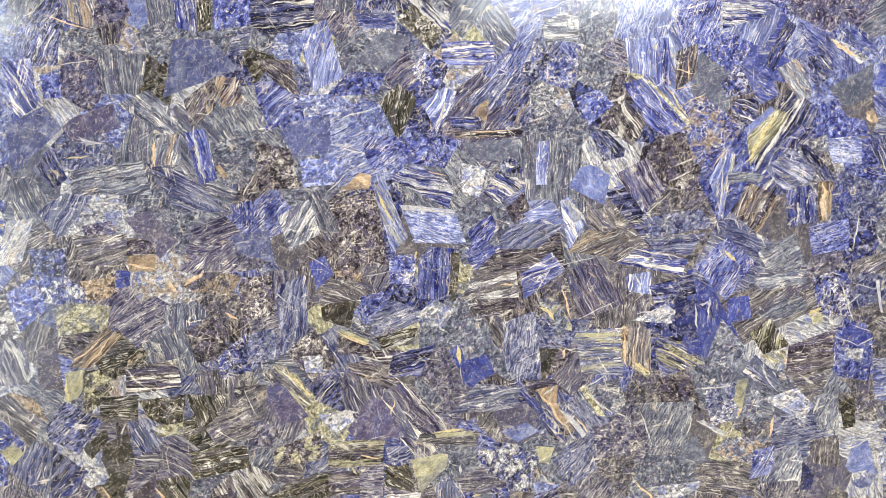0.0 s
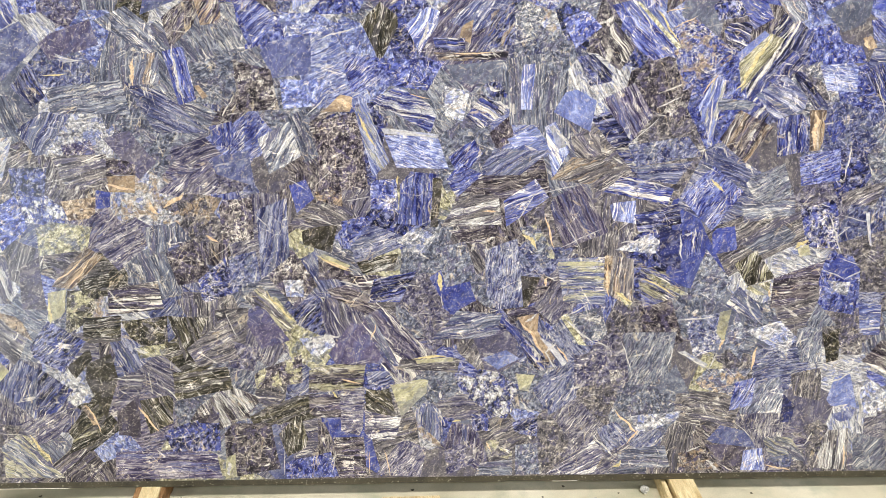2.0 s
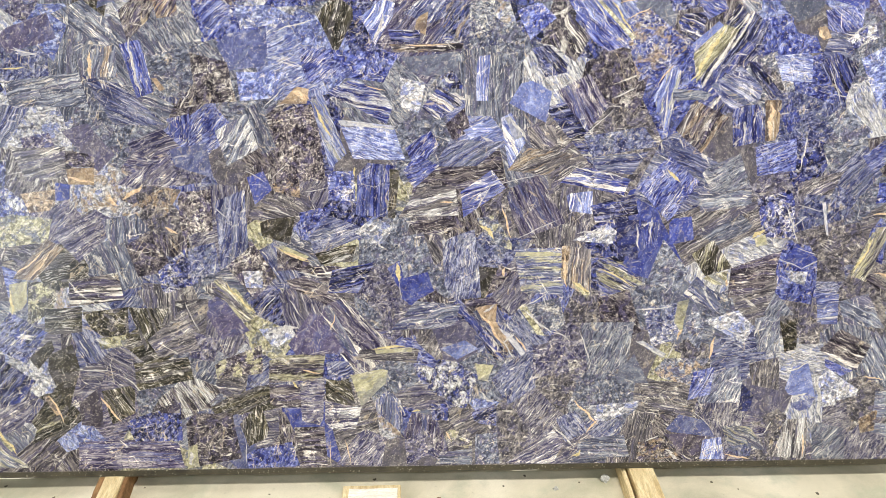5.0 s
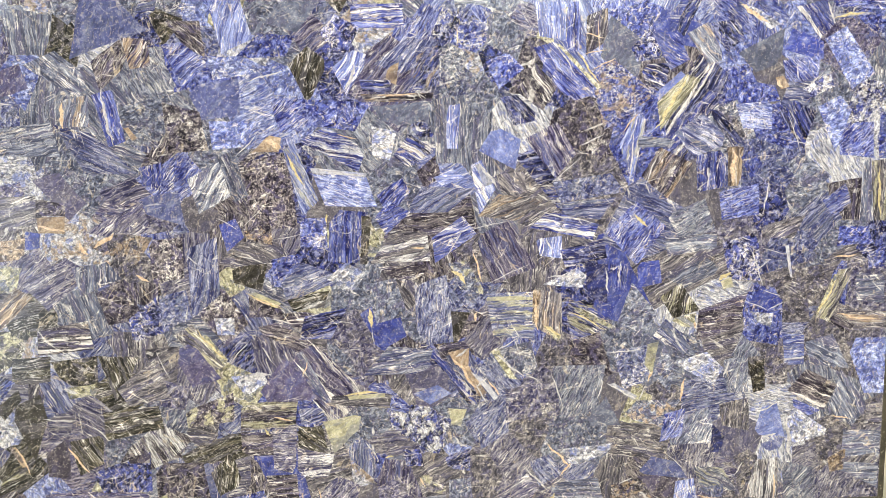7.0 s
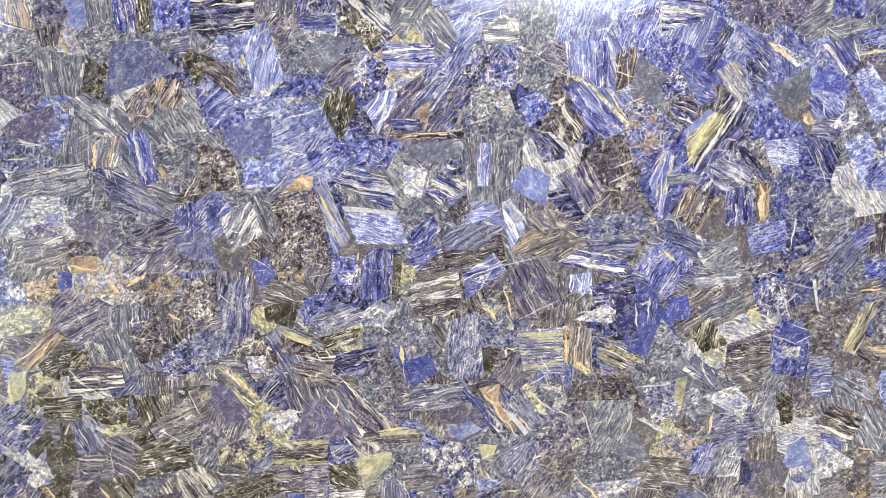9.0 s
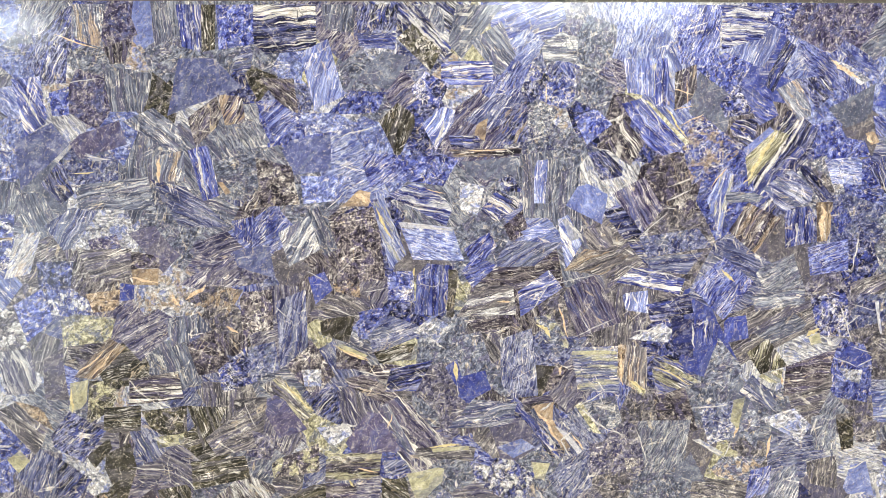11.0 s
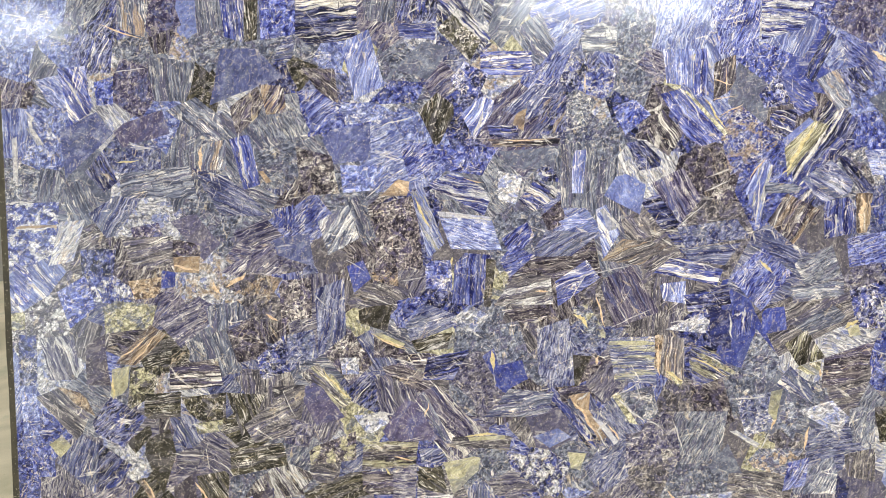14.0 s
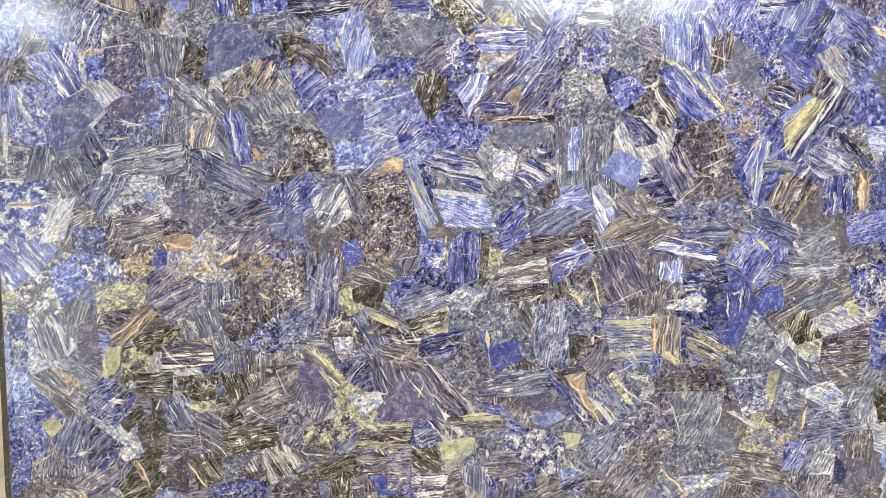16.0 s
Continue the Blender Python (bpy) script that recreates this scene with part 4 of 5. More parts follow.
hewn(1.616, 0.374, 0.079, 0.047, 23, -0.016, -0.003, 0.001, "lp")
hewn(1.795, 0.270, 0.104, 0.095, 29, 0.013, -0.004, 0.000, "sf", 55)
hewn(0.946, 0.333, 0.147, 0.070, 14, 0.007, 0.008, 0.004, "kmy")
hewn(1.119, 0.322, 0.169, 0.084, 4, 0.006, -0.002, 0.002, "kby", 2)
hewn(1.249, 0.319, 0.074, 0.046, 7, -0.004, -0.004, -0.003, "sb", 25)
hewn(1.103, 0.233, 0.139, 0.075, -0, 0.000, 0.000, -0.000, "kb", 2)
hewn(1.738, 0.429, 0.070, 0.161, 7, -0.039, 0.009, 0.001, "sb", -60)
hewn(1.832, 0.807, 0.127, 0.161, 24, -0.002, 0.004, -0.009, "pb", -65)
hewn(2.028, 0.886, 0.064, 0.160, 52, -0.036, -0.006, 0.007, "bw", -10)
hewn(1.973, 0.820, 0.073, 0.060, -0, -0.003, 0.004, 0.002, "lw", 85)
hewn(2.076, 0.801, 0.135, 0.058, 13, -0.001, 0.002, 0.002, "nb", 8)
hewn(2.237, 0.865, 0.141, 0.134, 49, 0.002, -0.005, -0.004, "bf", 55)
hewn(2.042, 0.724, 0.074, 0.064, 38, -0.025, -0.011, 0.019, "cs")
hewn(2.119, 0.712, 0.065, 0.111, -8, -0.010, 0.005, 0.001, "np")
hewn(2.187, 0.725, 0.051, 0.078, -0, -0.001, -0.004, 0.004, "bb", 90)
hewn(2.279, 0.736, 0.074, 0.074, 10, 0.003, -0.002, -0.002, "bp")
hewn(2.421, 0.735, 0.134, 0.059, 25, -0.018, 0.001, 0.003, "gb", 25)
hewn(2.570, 0.778, 0.108, 0.135, 7, 0.000, 0.010, 0.005, "nv")
hewn(2.523, 0.701, 0.036, 0.032, 21, 0.001, 0.002, 0.001, "yp")
hewn(2.374, 0.646, 0.081, 0.092, 24, -0.009, 0.005, -0.002, "oby", 80)
hewn(2.396, 0.586, 0.062, 0.037, 8, -0.008, 0.003, 0.012, "ybo", -30)
hewn(2.506, 0.596, 0.152, 0.091, 18, 0.022, 0.001, 0.005, "kb", 5)
hewn(1.857, 0.615, 0.137, 0.140, -2, -0.009, 0.005, 0.005, "sby", 2)
hewn(1.967, 0.622, 0.095, 0.125, -20, -0.021, 0.008, -0.007, "ebt", 85)
hewn(2.080, 0.602, 0.104, 0.115, 15, -0.017, -0.003, -0.019, "nby", -25)
hewn(2.247, 0.609, 0.111, 0.107, 67, 0.019, 0.004, 0.009, "gm")
hewn(2.361, 0.532, 0.058, 0.118, 53, -0.004, 0.000, 0.009, "sw", -40)
hewn(2.239, 0.447, 0.104, 0.119, 13, 0.004, -0.003, 0.005, "sv")
hewn(2.289, 0.478, 0.035, 0.082, -22, -0.010, 0.011, -0.002, "yp")
hewn(2.336, 0.434, 0.095, 0.060, 76, 0.027, -0.004, 0.003, "gm")
hewn(1.874, 0.475, 0.110, 0.097, 11, -0.007, 0.002, 0.002, "gv")
hewn(1.907, 0.344, 0.137, 0.101, 11, -0.002, -0.002, -0.012, "dm")
hewn(1.973, 0.313, 0.048, 0.053, -0, -0.003, 0.000, 0.002, "ev")
hewn(2.068, 0.375, 0.141, 0.160, 3, 0.002, -0.005, 0.014, "gf", 65)
hewn(2.138, 0.290, 0.081, 0.070, 26, -0.001, 0.019, 0.001, "gp")
hewn(2.293, 0.303, 0.087, 0.125, 55, -0.033, -0.005, -0.007, "gmt")
hewn(2.459, 0.440, 0.084, 0.102, 32, -0.024, -0.014, 0.014, "cm")
hewn(2.564, 0.413, 0.074, 0.115, 7, 0.002, 0.004, 0.002, "gf", 70)
hewn(2.562, 0.285, 0.092, 0.089, -0, -0.004, 0.009, 0.002, "ef", 80)
hewn(2.424, 0.241, 0.145, 0.101, 9, -0.005, 0.012, -0.005, "gf", 60)
hewn(0.170, 0.076, 0.119, 0.128, 8, -0.026, 0.014, -0.030, "gby", -35)
hewn(0.249, 0.173, 0.129, 0.079, 18, 0.017, -0.002, 0.027, "db", 35)
hewn(0.369, 0.140, 0.122, 0.042, 28, 0.014, 0.004, -0.003, "oby", 30)
hewn(0.493, 0.197, 0.073, 0.099, 17, 0.015, 0.015, 0.006, "kp")
hewn(0.584, 0.217, 0.091, 0.098, 17, 0.009, -0.007, 0.006, "ob", -60)
hewn(0.601, 0.053, 0.313, 0.092, 0, -0.002, 0.002, -0.006, "pb", 2)
hewn(0.684, 0.141, 0.163, 0.097, 11, 0.001, 0.014, 0.010, "nm")
hewn(0.730, 0.197, 0.065, 0.027, 7, 0.000, 0.004, 0.003, "kp")
hewn(0.854, 0.101, 0.154, 0.163, 5, -0.000, -0.007, -0.007, "km")
hewn(0.792, 0.042, 0.034, 0.070, 12, 0.008, 0.001, -0.002, "yp")
hewn(0.985, 0.135, 0.087, 0.090, 38, 0.017, 0.008, 0.005, "ob", 80)
hewn(1.033, 0.037, 0.152, 0.069, 7, -0.004, 0.008, -0.004, "bm")
hewn(1.157, 0.070, 0.091, 0.127, 1, -0.004, -0.001, 0.002, "kb", 2)
hewn(1.163, 0.215, 0.071, 0.144, -1, -0.000, 0.009, 0.003, "df", 3)
hewn(1.252, 0.164, 0.104, 0.082, -6, 0.001, -0.004, 0.005, "dbc", 2)
hewn(1.246, 0.246, 0.086, 0.069, -13, -0.011, 0.004, -0.005, "ob", -35)
hewn(1.326, 0.059, 0.118, 0.108, 65, -0.013, -0.011, 0.013, "df", 50)
hewn(1.402, 0.190, 0.085, 0.088, 75, 0.022, -0.018, -0.010, "sb", 85)
hewn(1.553, 0.175, 0.055, 0.055, -1, -0.006, 0.000, -0.001, "nm")
hewn(1.488, 0.064, 0.091, 0.078, 24, 0.006, 0.002, -0.006, "dm")
hewn(1.617, 0.089, 0.070, 0.059, -4, -0.007, 0.003, 0.004, "emy")
hewn(1.600, 0.027, 0.106, 0.045, 2, 0.005, 0.003, -0.004, "gb", 2)
hewn(1.699, 0.054, 0.075, 0.101, 3, -0.000, 0.002, -0.002, "gs")
hewn(1.879, 0.050, 0.130, 0.082, 46, -0.025, -0.015, 0.025, "dbc", 28)
hewn(1.693, 0.160, 0.074, 0.055, 6, 0.000, 0.009, 0.003, "nf", 30)
hewn(1.965, 0.127, 0.080, 0.085, 23, 0.000, -0.001, -0.003, "sf", -50)
hewn(2.060, 0.054, 0.155, 0.065, 3, -0.002, 0.005, -0.007, "gb", -5)
hewn(2.097, 0.175, 0.151, 0.046, 12, -0.005, -0.011, 0.011, "cm")
hewn(2.225, 0.043, 0.111, 0.069, 9, -0.008, 0.003, -0.015, "kvt")
hewn(2.335, 0.060, 0.102, 0.075, -1, -0.009, 0.005, 0.006, "kp")
hewn(2.338, 0.120, 0.056, 0.126, 84, 0.004, -0.022, 0.002, "sp")
hewn(2.409, 0.043, 0.071, 0.070, 3, -0.000, 0.003, -0.005, "lb", 80)
hewn(2.500, 0.081, 0.108, 0.070, -6, -0.024, 0.004, -0.010, "gby", -30)
hewn(2.503, 0.035, 0.062, 0.040, 8, -0.008, 0.003, 0.014, "sm")
hewn(2.664, 0.074, 0.131, 0.090, 82, -0.006, -0.011, -0.003, "ebc", 85)
hewn(2.674, 0.263, 0.100, 0.076, 90, 0.000, -0.014, -0.005, "lp")
hewn(2.691, 0.182, 0.061, 0.034, 14, 0.002, -0.001, 0.008, "sp")
hewn(2.746, 0.237, 0.052, 0.113, 26, 0.014, -0.005, -0.005, "cm")
hewn(2.364, 0.257, 0.071, 0.085, 14, 0.017, -0.000, -0.000, "bf", 60)
hewn(2.508, 0.201, 0.074, 0.041, 82, 0.006, 0.003, 0.009, "np")
hewn(2.778, 0.064, 0.107, 0.121, -1, -0.006, 0.000, -0.000, "gf", 50)
hewn(2.598, 0.133, 0.077, 0.067, 41, -0.014, -0.011, 0.009, "em")
hewn(2.622, 1.533, 0.081, 0.052, -14, -0.039, -0.005, 0.006, "bf", -30)
hewn(2.602, 1.500, 0.043, 0.070, 6, -0.041, -0.007, 0.004, "cm")
hewn(2.506, 1.451, 0.078, 0.080, 22, -0.006, -0.010, 0.008, "nf", -45)
hewn(2.617, 1.390, 0.119, 0.084, 24, 0.006, 0.004, 0.019, "gp")
hewn(2.779, 1.498, 0.075, 0.098, 26, -0.006, -0.010, 0.011, "bw", -55)
hewn(2.908, 1.550, 0.181, 0.054, 1, -0.005, 0.006, 0.004, "bf", 5)
hewn(2.879, 1.382, 0.081, 0.172, 32, -0.002, -0.002, -0.003, "lm")
hewn(2.742, 1.416, 0.062, 0.115, 80, 0.008, -0.006, 0.002, "bp")
hewn(2.732, 1.345, 0.108, 0.067, 9, 0.003, -0.001, 0.005, "bf", -45)
hewn(2.598, 1.279, 0.127, 0.060, -3, -0.009, -0.007, -0.002, "bm")
hewn(2.595, 1.209, 0.101, 0.081, 2, -0.006, 0.002, 0.006, "lf", -10)
hewn(2.727, 1.200, 0.086, 0.103, 59, 0.012, -0.013, -0.014, "nw", -60)
hewn(2.673, 1.307, 0.027, 0.038, 18, -0.004, 0.000, -0.000, "tp")
hewn(2.790, 1.296, 0.086, 0.045, 32, 0.000, 0.004, 0.005, "nvc")
hewn(2.912, 1.136, 0.112, 0.103, -1, -0.005, 0.004, 0.002, "bf", 45)
hewn(3.001, 1.148, 0.034, 0.137, -1, -0.003, 0.000, -0.001, "bm")
hewn(2.845, 1.207, 0.100, 0.092, 54, 0.022, -0.018, -0.016, "lm")
hewn(2.588, 1.071, 0.054, 0.067, 51, 0.012, -0.003, -0.003, "bm")
hewn(2.762, 1.039, 0.079, 0.120, 40, -0.004, -0.004, -0.009, "gm")
hewn(2.864, 0.950, 0.077, 0.063, 38, 0.006, -0.001, 0.005, "bf", 30)
hewn(2.686, 0.867, 0.121, 0.052, 7, 0.009, 0.007, 0.012, "eb", 25)
hewn(2.921, 0.844, 0.104, 0.057, 1, -0.003, -0.002, -0.007, "bm")
hewn(2.953, 0.980, 0.037, 0.180, 13, 0.016, 0.005, -0.004, "gb", 90)
hewn(2.999, 0.982, 0.055, 0.187, 4, -0.001, 0.002, 0.002, "eby", 90)
hewn(2.649, 0.647, 0.060, 0.079, 47, -0.010, 0.002, 0.004, "bp")
hewn(2.641, 0.589, 0.061, 0.038, -14, -0.008, 0.004, 0.006, "cs")
hewn(2.740, 0.651, 0.082, 0.152, 5, -0.001, 0.005, -0.004, "em")
hewn(2.866, 0.661, 0.173, 0.048, 67, -0.005, -0.003, -0.004, "eby", 60)
hewn(2.973, 0.579, 0.140, 0.063, -1, -0.011, -0.004, 0.010, "ebt", -5)
hewn(2.896, 0.572, 0.041, 0.075, 40, -0.009, -0.002, 0.002, "kb", -30)
hewn(2.744, 0.490, 0.068, 0.099, -2, -0.005, 0.000, 0.002, "lw", 8)
hewn(2.843, 0.478, 0.110, 0.094, 3, -0.018, 0.010, -0.009, "gb", -30)
hewn(2.993, 0.432, 0.100, 0.180, -0, -0.017, 0.001, 0.017, "lm")
hewn(2.585, 0.488, 0.062, 0.064, 39, -0.007, 0.017, 0.004, "gf", 60)
hewn(2.631, 0.408, 0.046, 0.100, 10, 0.002, -0.001, 0.004, "om")
hewn(2.692, 0.410, 0.069, 0.064, 6, -0.000, 0.004, 0.003, "ev")
hewn(2.814, 0.363, 0.090, 0.126, 56, -0.006, -0.007, 0.000, "kw", -25)
hewn(2.785, 0.301, 0.083, 0.028, -25, 0.003, 0.002, 0.010, "bb", -20)
hewn(2.927, 0.313, 0.112, 0.118, 66, 0.022, 0.010, 0.012, "gb", -60)
hewn(3.014, 0.270, 0.057, 0.078, 3, 0.003, 0.002, -0.001, "eb", 2)
hewn(2.977, 0.179, 0.124, 0.088, -4, -0.002, 0.002, -0.001, "gb", 2)
hewn(2.974, 0.096, 0.135, 0.066, -15, -0.007, 0.014, -0.006, "gb", 2)
hewn(2.781, 0.241, 0.092, 0.100, 19, -0.021, 0.005, -0.020, "cm")
hewn(2.796, 0.146, 0.084, 0.074, -2, -0.007, 0.009, -0.005, "df", 30)
hewn(2.900, 0.121, 0.057, 0.057, 22, 0.011, 0.005, 0.006, "tm")
hewn(2.995, 0.772, 0.058, 0.055, 21, 0.009, 0.006, 0.002, "bv")
hewn(2.981, 0.681, 0.093, 0.088, -7, -0.007, 0.000, -0.000, "gb", 5)
hewn(0.840, 0.799, 0.096, 0.124, 8, 0.006, -0.001, 0.002, "kv")
hewn(0.944, 0.753, 0.103, 0.167, 31, 0.046, -0.007, -0.003, "sb", 80)
hewn(0.814, 0.483, 0.088, 0.109, -6, -0.006, 0.007, 0.007, "eb", 20)
hewn(0.855, 0.653, 0.087, 0.095, 17, 0.008, -0.004, -0.003, "sm")
hewn(0.844, 0.389, 0.084, 0.078, -15, 0.001, -0.002, 0.003, "dm")
hewn(0.753, 0.417, 0.137, 0.096, 27, 0.005, 0.015, 0.008, "eb", 25)
hewn(1.493, 0.919, 0.084, 0.066, 45, -0.003, 0.003, -0.009, "bb", 30)
hewn(1.857, 0.940, 0.089, 0.121, 50, -0.040, -0.003, 0.003, "ebt", 25)
hewn(2.078, 0.935, 0.145, 0.055, -0, 0.003, 0.007, 0.021, "sb", 5)
hewn(2.408, 0.897, 0.123, 0.093, 16, -0.006, 0.008, 0.002, "gf", 30)
hewn(2.409, 0.824, 0.159, 0.053, 8, 0.000, -0.002, 0.002, "gb", 6)
hewn(0.729, 0.995, 0.110, 0.066, 23, -0.013, -0.000, -0.000, "db", 20)
# narrow offcuts and filled seams of cream and ochre
hewn(1.700, 0.485, 0.053, 0.051, 2, -0.003, 0.005, 0.006, "tp")
hewn(1.739, 0.416, 0.029, 0.098, 2, -0.028, -0.004, 0.001, "tp")
hewn(1.779, 0.395, 0.025, 0.071, -6, -0.037, -0.007, 0.006, "cp")
hewn(1.833, 0.464, 0.023, 0.103, 9, -0.022, 0.004, -0.000, "ym")
hewn(2.206, 0.370, 0.018, 0.080, 29, -0.023, -0.003, 0.001, "cp")
hewn(1.932, 0.639, 0.022, 0.104, -0, 0.003, 0.000, 0.001, "tm")
hewn(1.984, 0.559, 0.020, 0.053, 16, -0.014, -0.005, 0.003, "ym")
hewn(1.851, 0.667, 0.139, 0.014, -0, -0.000, 0.000, -0.000, "yp")
hewn(2.109, 0.601, 0.019, 0.112, 39, -0.023, -0.002, 0.001, "ym")
hewn(1.414, 0.373, 0.113, 0.014, 3, -0.001, -0.000, 0.001, "yp")
hewn(1.121, 0.677, 0.019, 0.071, 27, -0.026, -0.003, 0.000, "yp")
hewn(0.966, 0.532, 0.019, 0.097, 21, -0.014, -0.002, -0.000, "ym")
hewn(1.345, 1.049, 0.161, 0.015, -6, -0.003, -0.001, 0.003, "cp")
hewn(1.772, 1.040, 0.025, 0.070, 16, -0.006, -0.001, -0.002, "cp")
hewn(2.056, 1.354, 0.015, 0.152, 13, -0.046, -0.003, 0.000, "ym")
hewn(1.128, 1.465, 0.017, 0.029, 11, 0.011, 0.002, 0.000, "gp")
hewn(0.076, 1.017, 0.117, 0.010, 2, 0.000, 0.000, -0.000, "tp")
hewn(0.388, 1.255, 0.047, 0.014, -4, -0.016, -0.005, -0.003, "cp")
hewn(0.753, 1.165, 0.017, 0.041, 17, -0.007, -0.001, -0.001, "tp")
hewn(0.083, 1.281, 0.024, 0.049, 0, -0.014, -0.002, 0.002, "cp")
hewn(0.021, 1.215, 0.017, 0.125, 14, 0.015, 0.002, 0.001, "cp")
hewn(0.216, 0.111, 0.018, 0.090, 11, -0.027, -0.002, -0.001, "ym")
hewn(0.378, 0.213, 0.018, 0.067, 11, -0.010, -0.000, -0.000, "tm")
hewn(2.881, 1.506, 0.105, 0.011, 4, 0.000, 0.000, -0.000, "cp")
hewn(2.844, 0.664, 0.015, 0.126, -8, 0.018, 0.001, -0.000, "ym")
hewn(2.718, 0.767, 0.011, 0.100, 23, 0.012, -0.000, 0.001, "cp")
hewn(2.974, 0.127, 0.025, 0.114, -83, 0.006, 0.005, 0.007, "eb")



VEIN_TONES = {"c": ((150, 146, 146), (226, 220, 210)), "y": ((176, 158, 104), (232, 214, 160)), "t": ((188, 152, 114), (240, 214, 176)), "n": ((14, 13, 24), (40, 40, 66))}
VEINS = {}
for letter, (low_tone, high_tone) in VEIN_TONES.items():
    s = Shader("vein_" + letter)
    uv = s.node("ShaderNodeUVMap", {"uv_map": "grain"}).outputs[0]
    colour = s.ramp(s.noise(uv, 90, 6, 0.7).outputs["Fac"], [(0.36, srgb(*low_tone)), (0.60, srgb(*high_tone))])
    colour = s.mix(1.0, colour, s.ramp(s.noise(uv, 420, 3, 0.7).outputs["Fac"], [(0.33, 0.6), (0.6, 1.1)]), "MULTIPLY")
    colour = s.mix(s.ramp(s.noise(uv, 230, 2).outputs["Fac"], [(0.34, 0.75), (0.40, 0)]), colour, srgb(84, 82, 104))
    s.bsdf.inputs["Coat Weight"].default_value, s.bsdf.inputs["Coat Roughness"].default_value = 0.6, 0.09
    VEINS[letter] = s.done(colour, 0.36, 0.22)
streaks = []


def vein(u0, v0, u1, v1, width, letter):
    """Notes a vein of calcite, ochre or rust that runs through the stones between two places."""
    streaks.append((u0, v0, u1, v1, width, letter))


vein(0.171, 1.467, 0.240, 1.345, 0.0132, "c")
vein(0.059, 1.361, 0.104, 1.254, 0.0231, "c")
vein(0.023, 1.279, 0.024, 1.138, 0.0132, "c")
vein(0.114, 0.912, 0.211, 1.038, 0.0165, "c")
vein(0.010, 1.013, 0.127, 1.013, 0.0132, "c")
vein(-0.015, 1.088, 0.055, 1.092, 0.0099, "c")
vein(0.345, 1.263, 0.427, 1.249, 0.0066, "c")
vein(0.318, 1.208, 0.384, 1.213, 0.0083, "y")
vein(0.311, 1.467, 0.410, 1.480, 0.0049, "c")
vein(0.283, 1.605, 0.404, 1.564, 0.0083, "t")
vein(0.677, 1.296, 0.702, 1.130, 0.0149, "c")
vein(0.568, 1.254, 0.563, 1.180, 0.0198, "t")
vein(1.133, 1.146, 1.183, 1.130, 0.0330, "t")
vein(1.049, 1.096, 1.108, 1.155, 0.0066, "c")
vein(1.084, 1.312, 1.201, 1.345, 0.0083, "c")
vein(1.192, 1.105, 1.242, 1.012, 0.0149, "y")
vein(1.284, 1.063, 1.427, 1.041, 0.0132, "c")
vein(1.342, 1.163, 1.401, 1.146, 0.0066, "t")
vein(1.367, 1.288, 1.400, 1.362, 0.0198, "c")
vein(1.459, 1.271, 1.584, 1.274, 0.0066, "t")
vein(1.568, 1.188, 1.602, 1.171, 0.0198, "c")
vein(1.586, 1.141, 1.636, 1.118, 0.0165, "c")
vein(1.519, 1.105, 1.561, 1.063, 0.0132, "c")
vein(1.763, 1.079, 1.815, 1.003, 0.0198, "c")
vein(1.408, 1.480, 1.532, 1.473, 0.0083, "c")
vein(1.284, 1.662, 1.391, 1.566, 0.0165, "c")
vein(1.698, 1.468, 1.699, 1.411, 0.0066, "t")
vein(2.049, 1.395, 2.119, 1.304, 0.0099, "y")
vein(1.990, 1.411, 2.051, 1.321, 0.0066, "c")
vein(2.073, 1.449, 2.131, 1.436, 0.0066, "t")
vein(2.110, 1.485, 2.116, 1.403, 0.0049, "t")
vein(2.066, 1.387, 2.141, 1.403, 0.0049, "t")
vein(2.101, 1.346, 2.166, 1.379, 0.0066, "t")
vein(2.291, 1.171, 2.386, 1.329, 0.0231, "y")
vein(2.325, 1.163, 2.396, 1.271, 0.0115, "c")
vein(2.057, 1.124, 2.132, 1.155, 0.0083, "c")
vein(1.975, 1.012, 2.066, 1.091, 0.0049, "c")
vein(1.896, 1.146, 1.971, 1.191, 0.0049, "c")
vein(2.224, 1.163, 2.212, 1.020, 0.0099, "c")
vein(2.190, 1.163, 2.239, 1.221, 0.0083, "t")
vein(2.530, 1.113, 2.534, 1.003, 0.0264, "t")
vein(2.294, 1.087, 2.263, 1.012, 0.0083, "c")
vein(2.354, 1.062, 2.338, 1.037, 0.0165, "c")
vein(1.943, 0.927, 2.106, 0.893, 0.0099, "c")
vein(0.988, 0.919, 1.047, 0.885, 0.0049, "c")
vein(1.064, 0.894, 1.124, 0.957, 0.0049, "c")
vein(1.157, 0.855, 1.224, 0.865, 0.0049, "c")
vein(0.894, 0.817, 0.936, 0.775, 0.0049, "c")
vein(0.633, 0.835, 0.693, 0.877, 0.0231, "t")
vein(0.750, 0.758, 0.783, 0.732, 0.0165, "t")
vein(0.591, 0.852, 0.616, 0.818, 0.0198, "t")
vein(0.475, 0.903, 0.558, 0.886, 0.0132, "t")
vein(1.062, 0.697, 1.173, 0.645, 0.0099, "y")
vein(1.038, 0.809, 1.131, 0.783, 0.0066, "c")
vein(1.555, 0.825, 1.597, 0.825, 0.0115, "t")
vein(1.639, 0.851, 1.749, 0.885, 0.0066, "c")
vein(1.657, 0.791, 1.715, 0.885, 0.0049, "c")
vein(1.675, 0.756, 1.718, 0.713, 0.0231, "y")
vein(1.742, 0.816, 1.769, 0.713, 0.0099, "t")
vein(1.786, 0.713, 1.913, 0.773, 0.0049, "c")
vein(1.802, 0.782, 1.846, 0.713, 0.0049, "c")
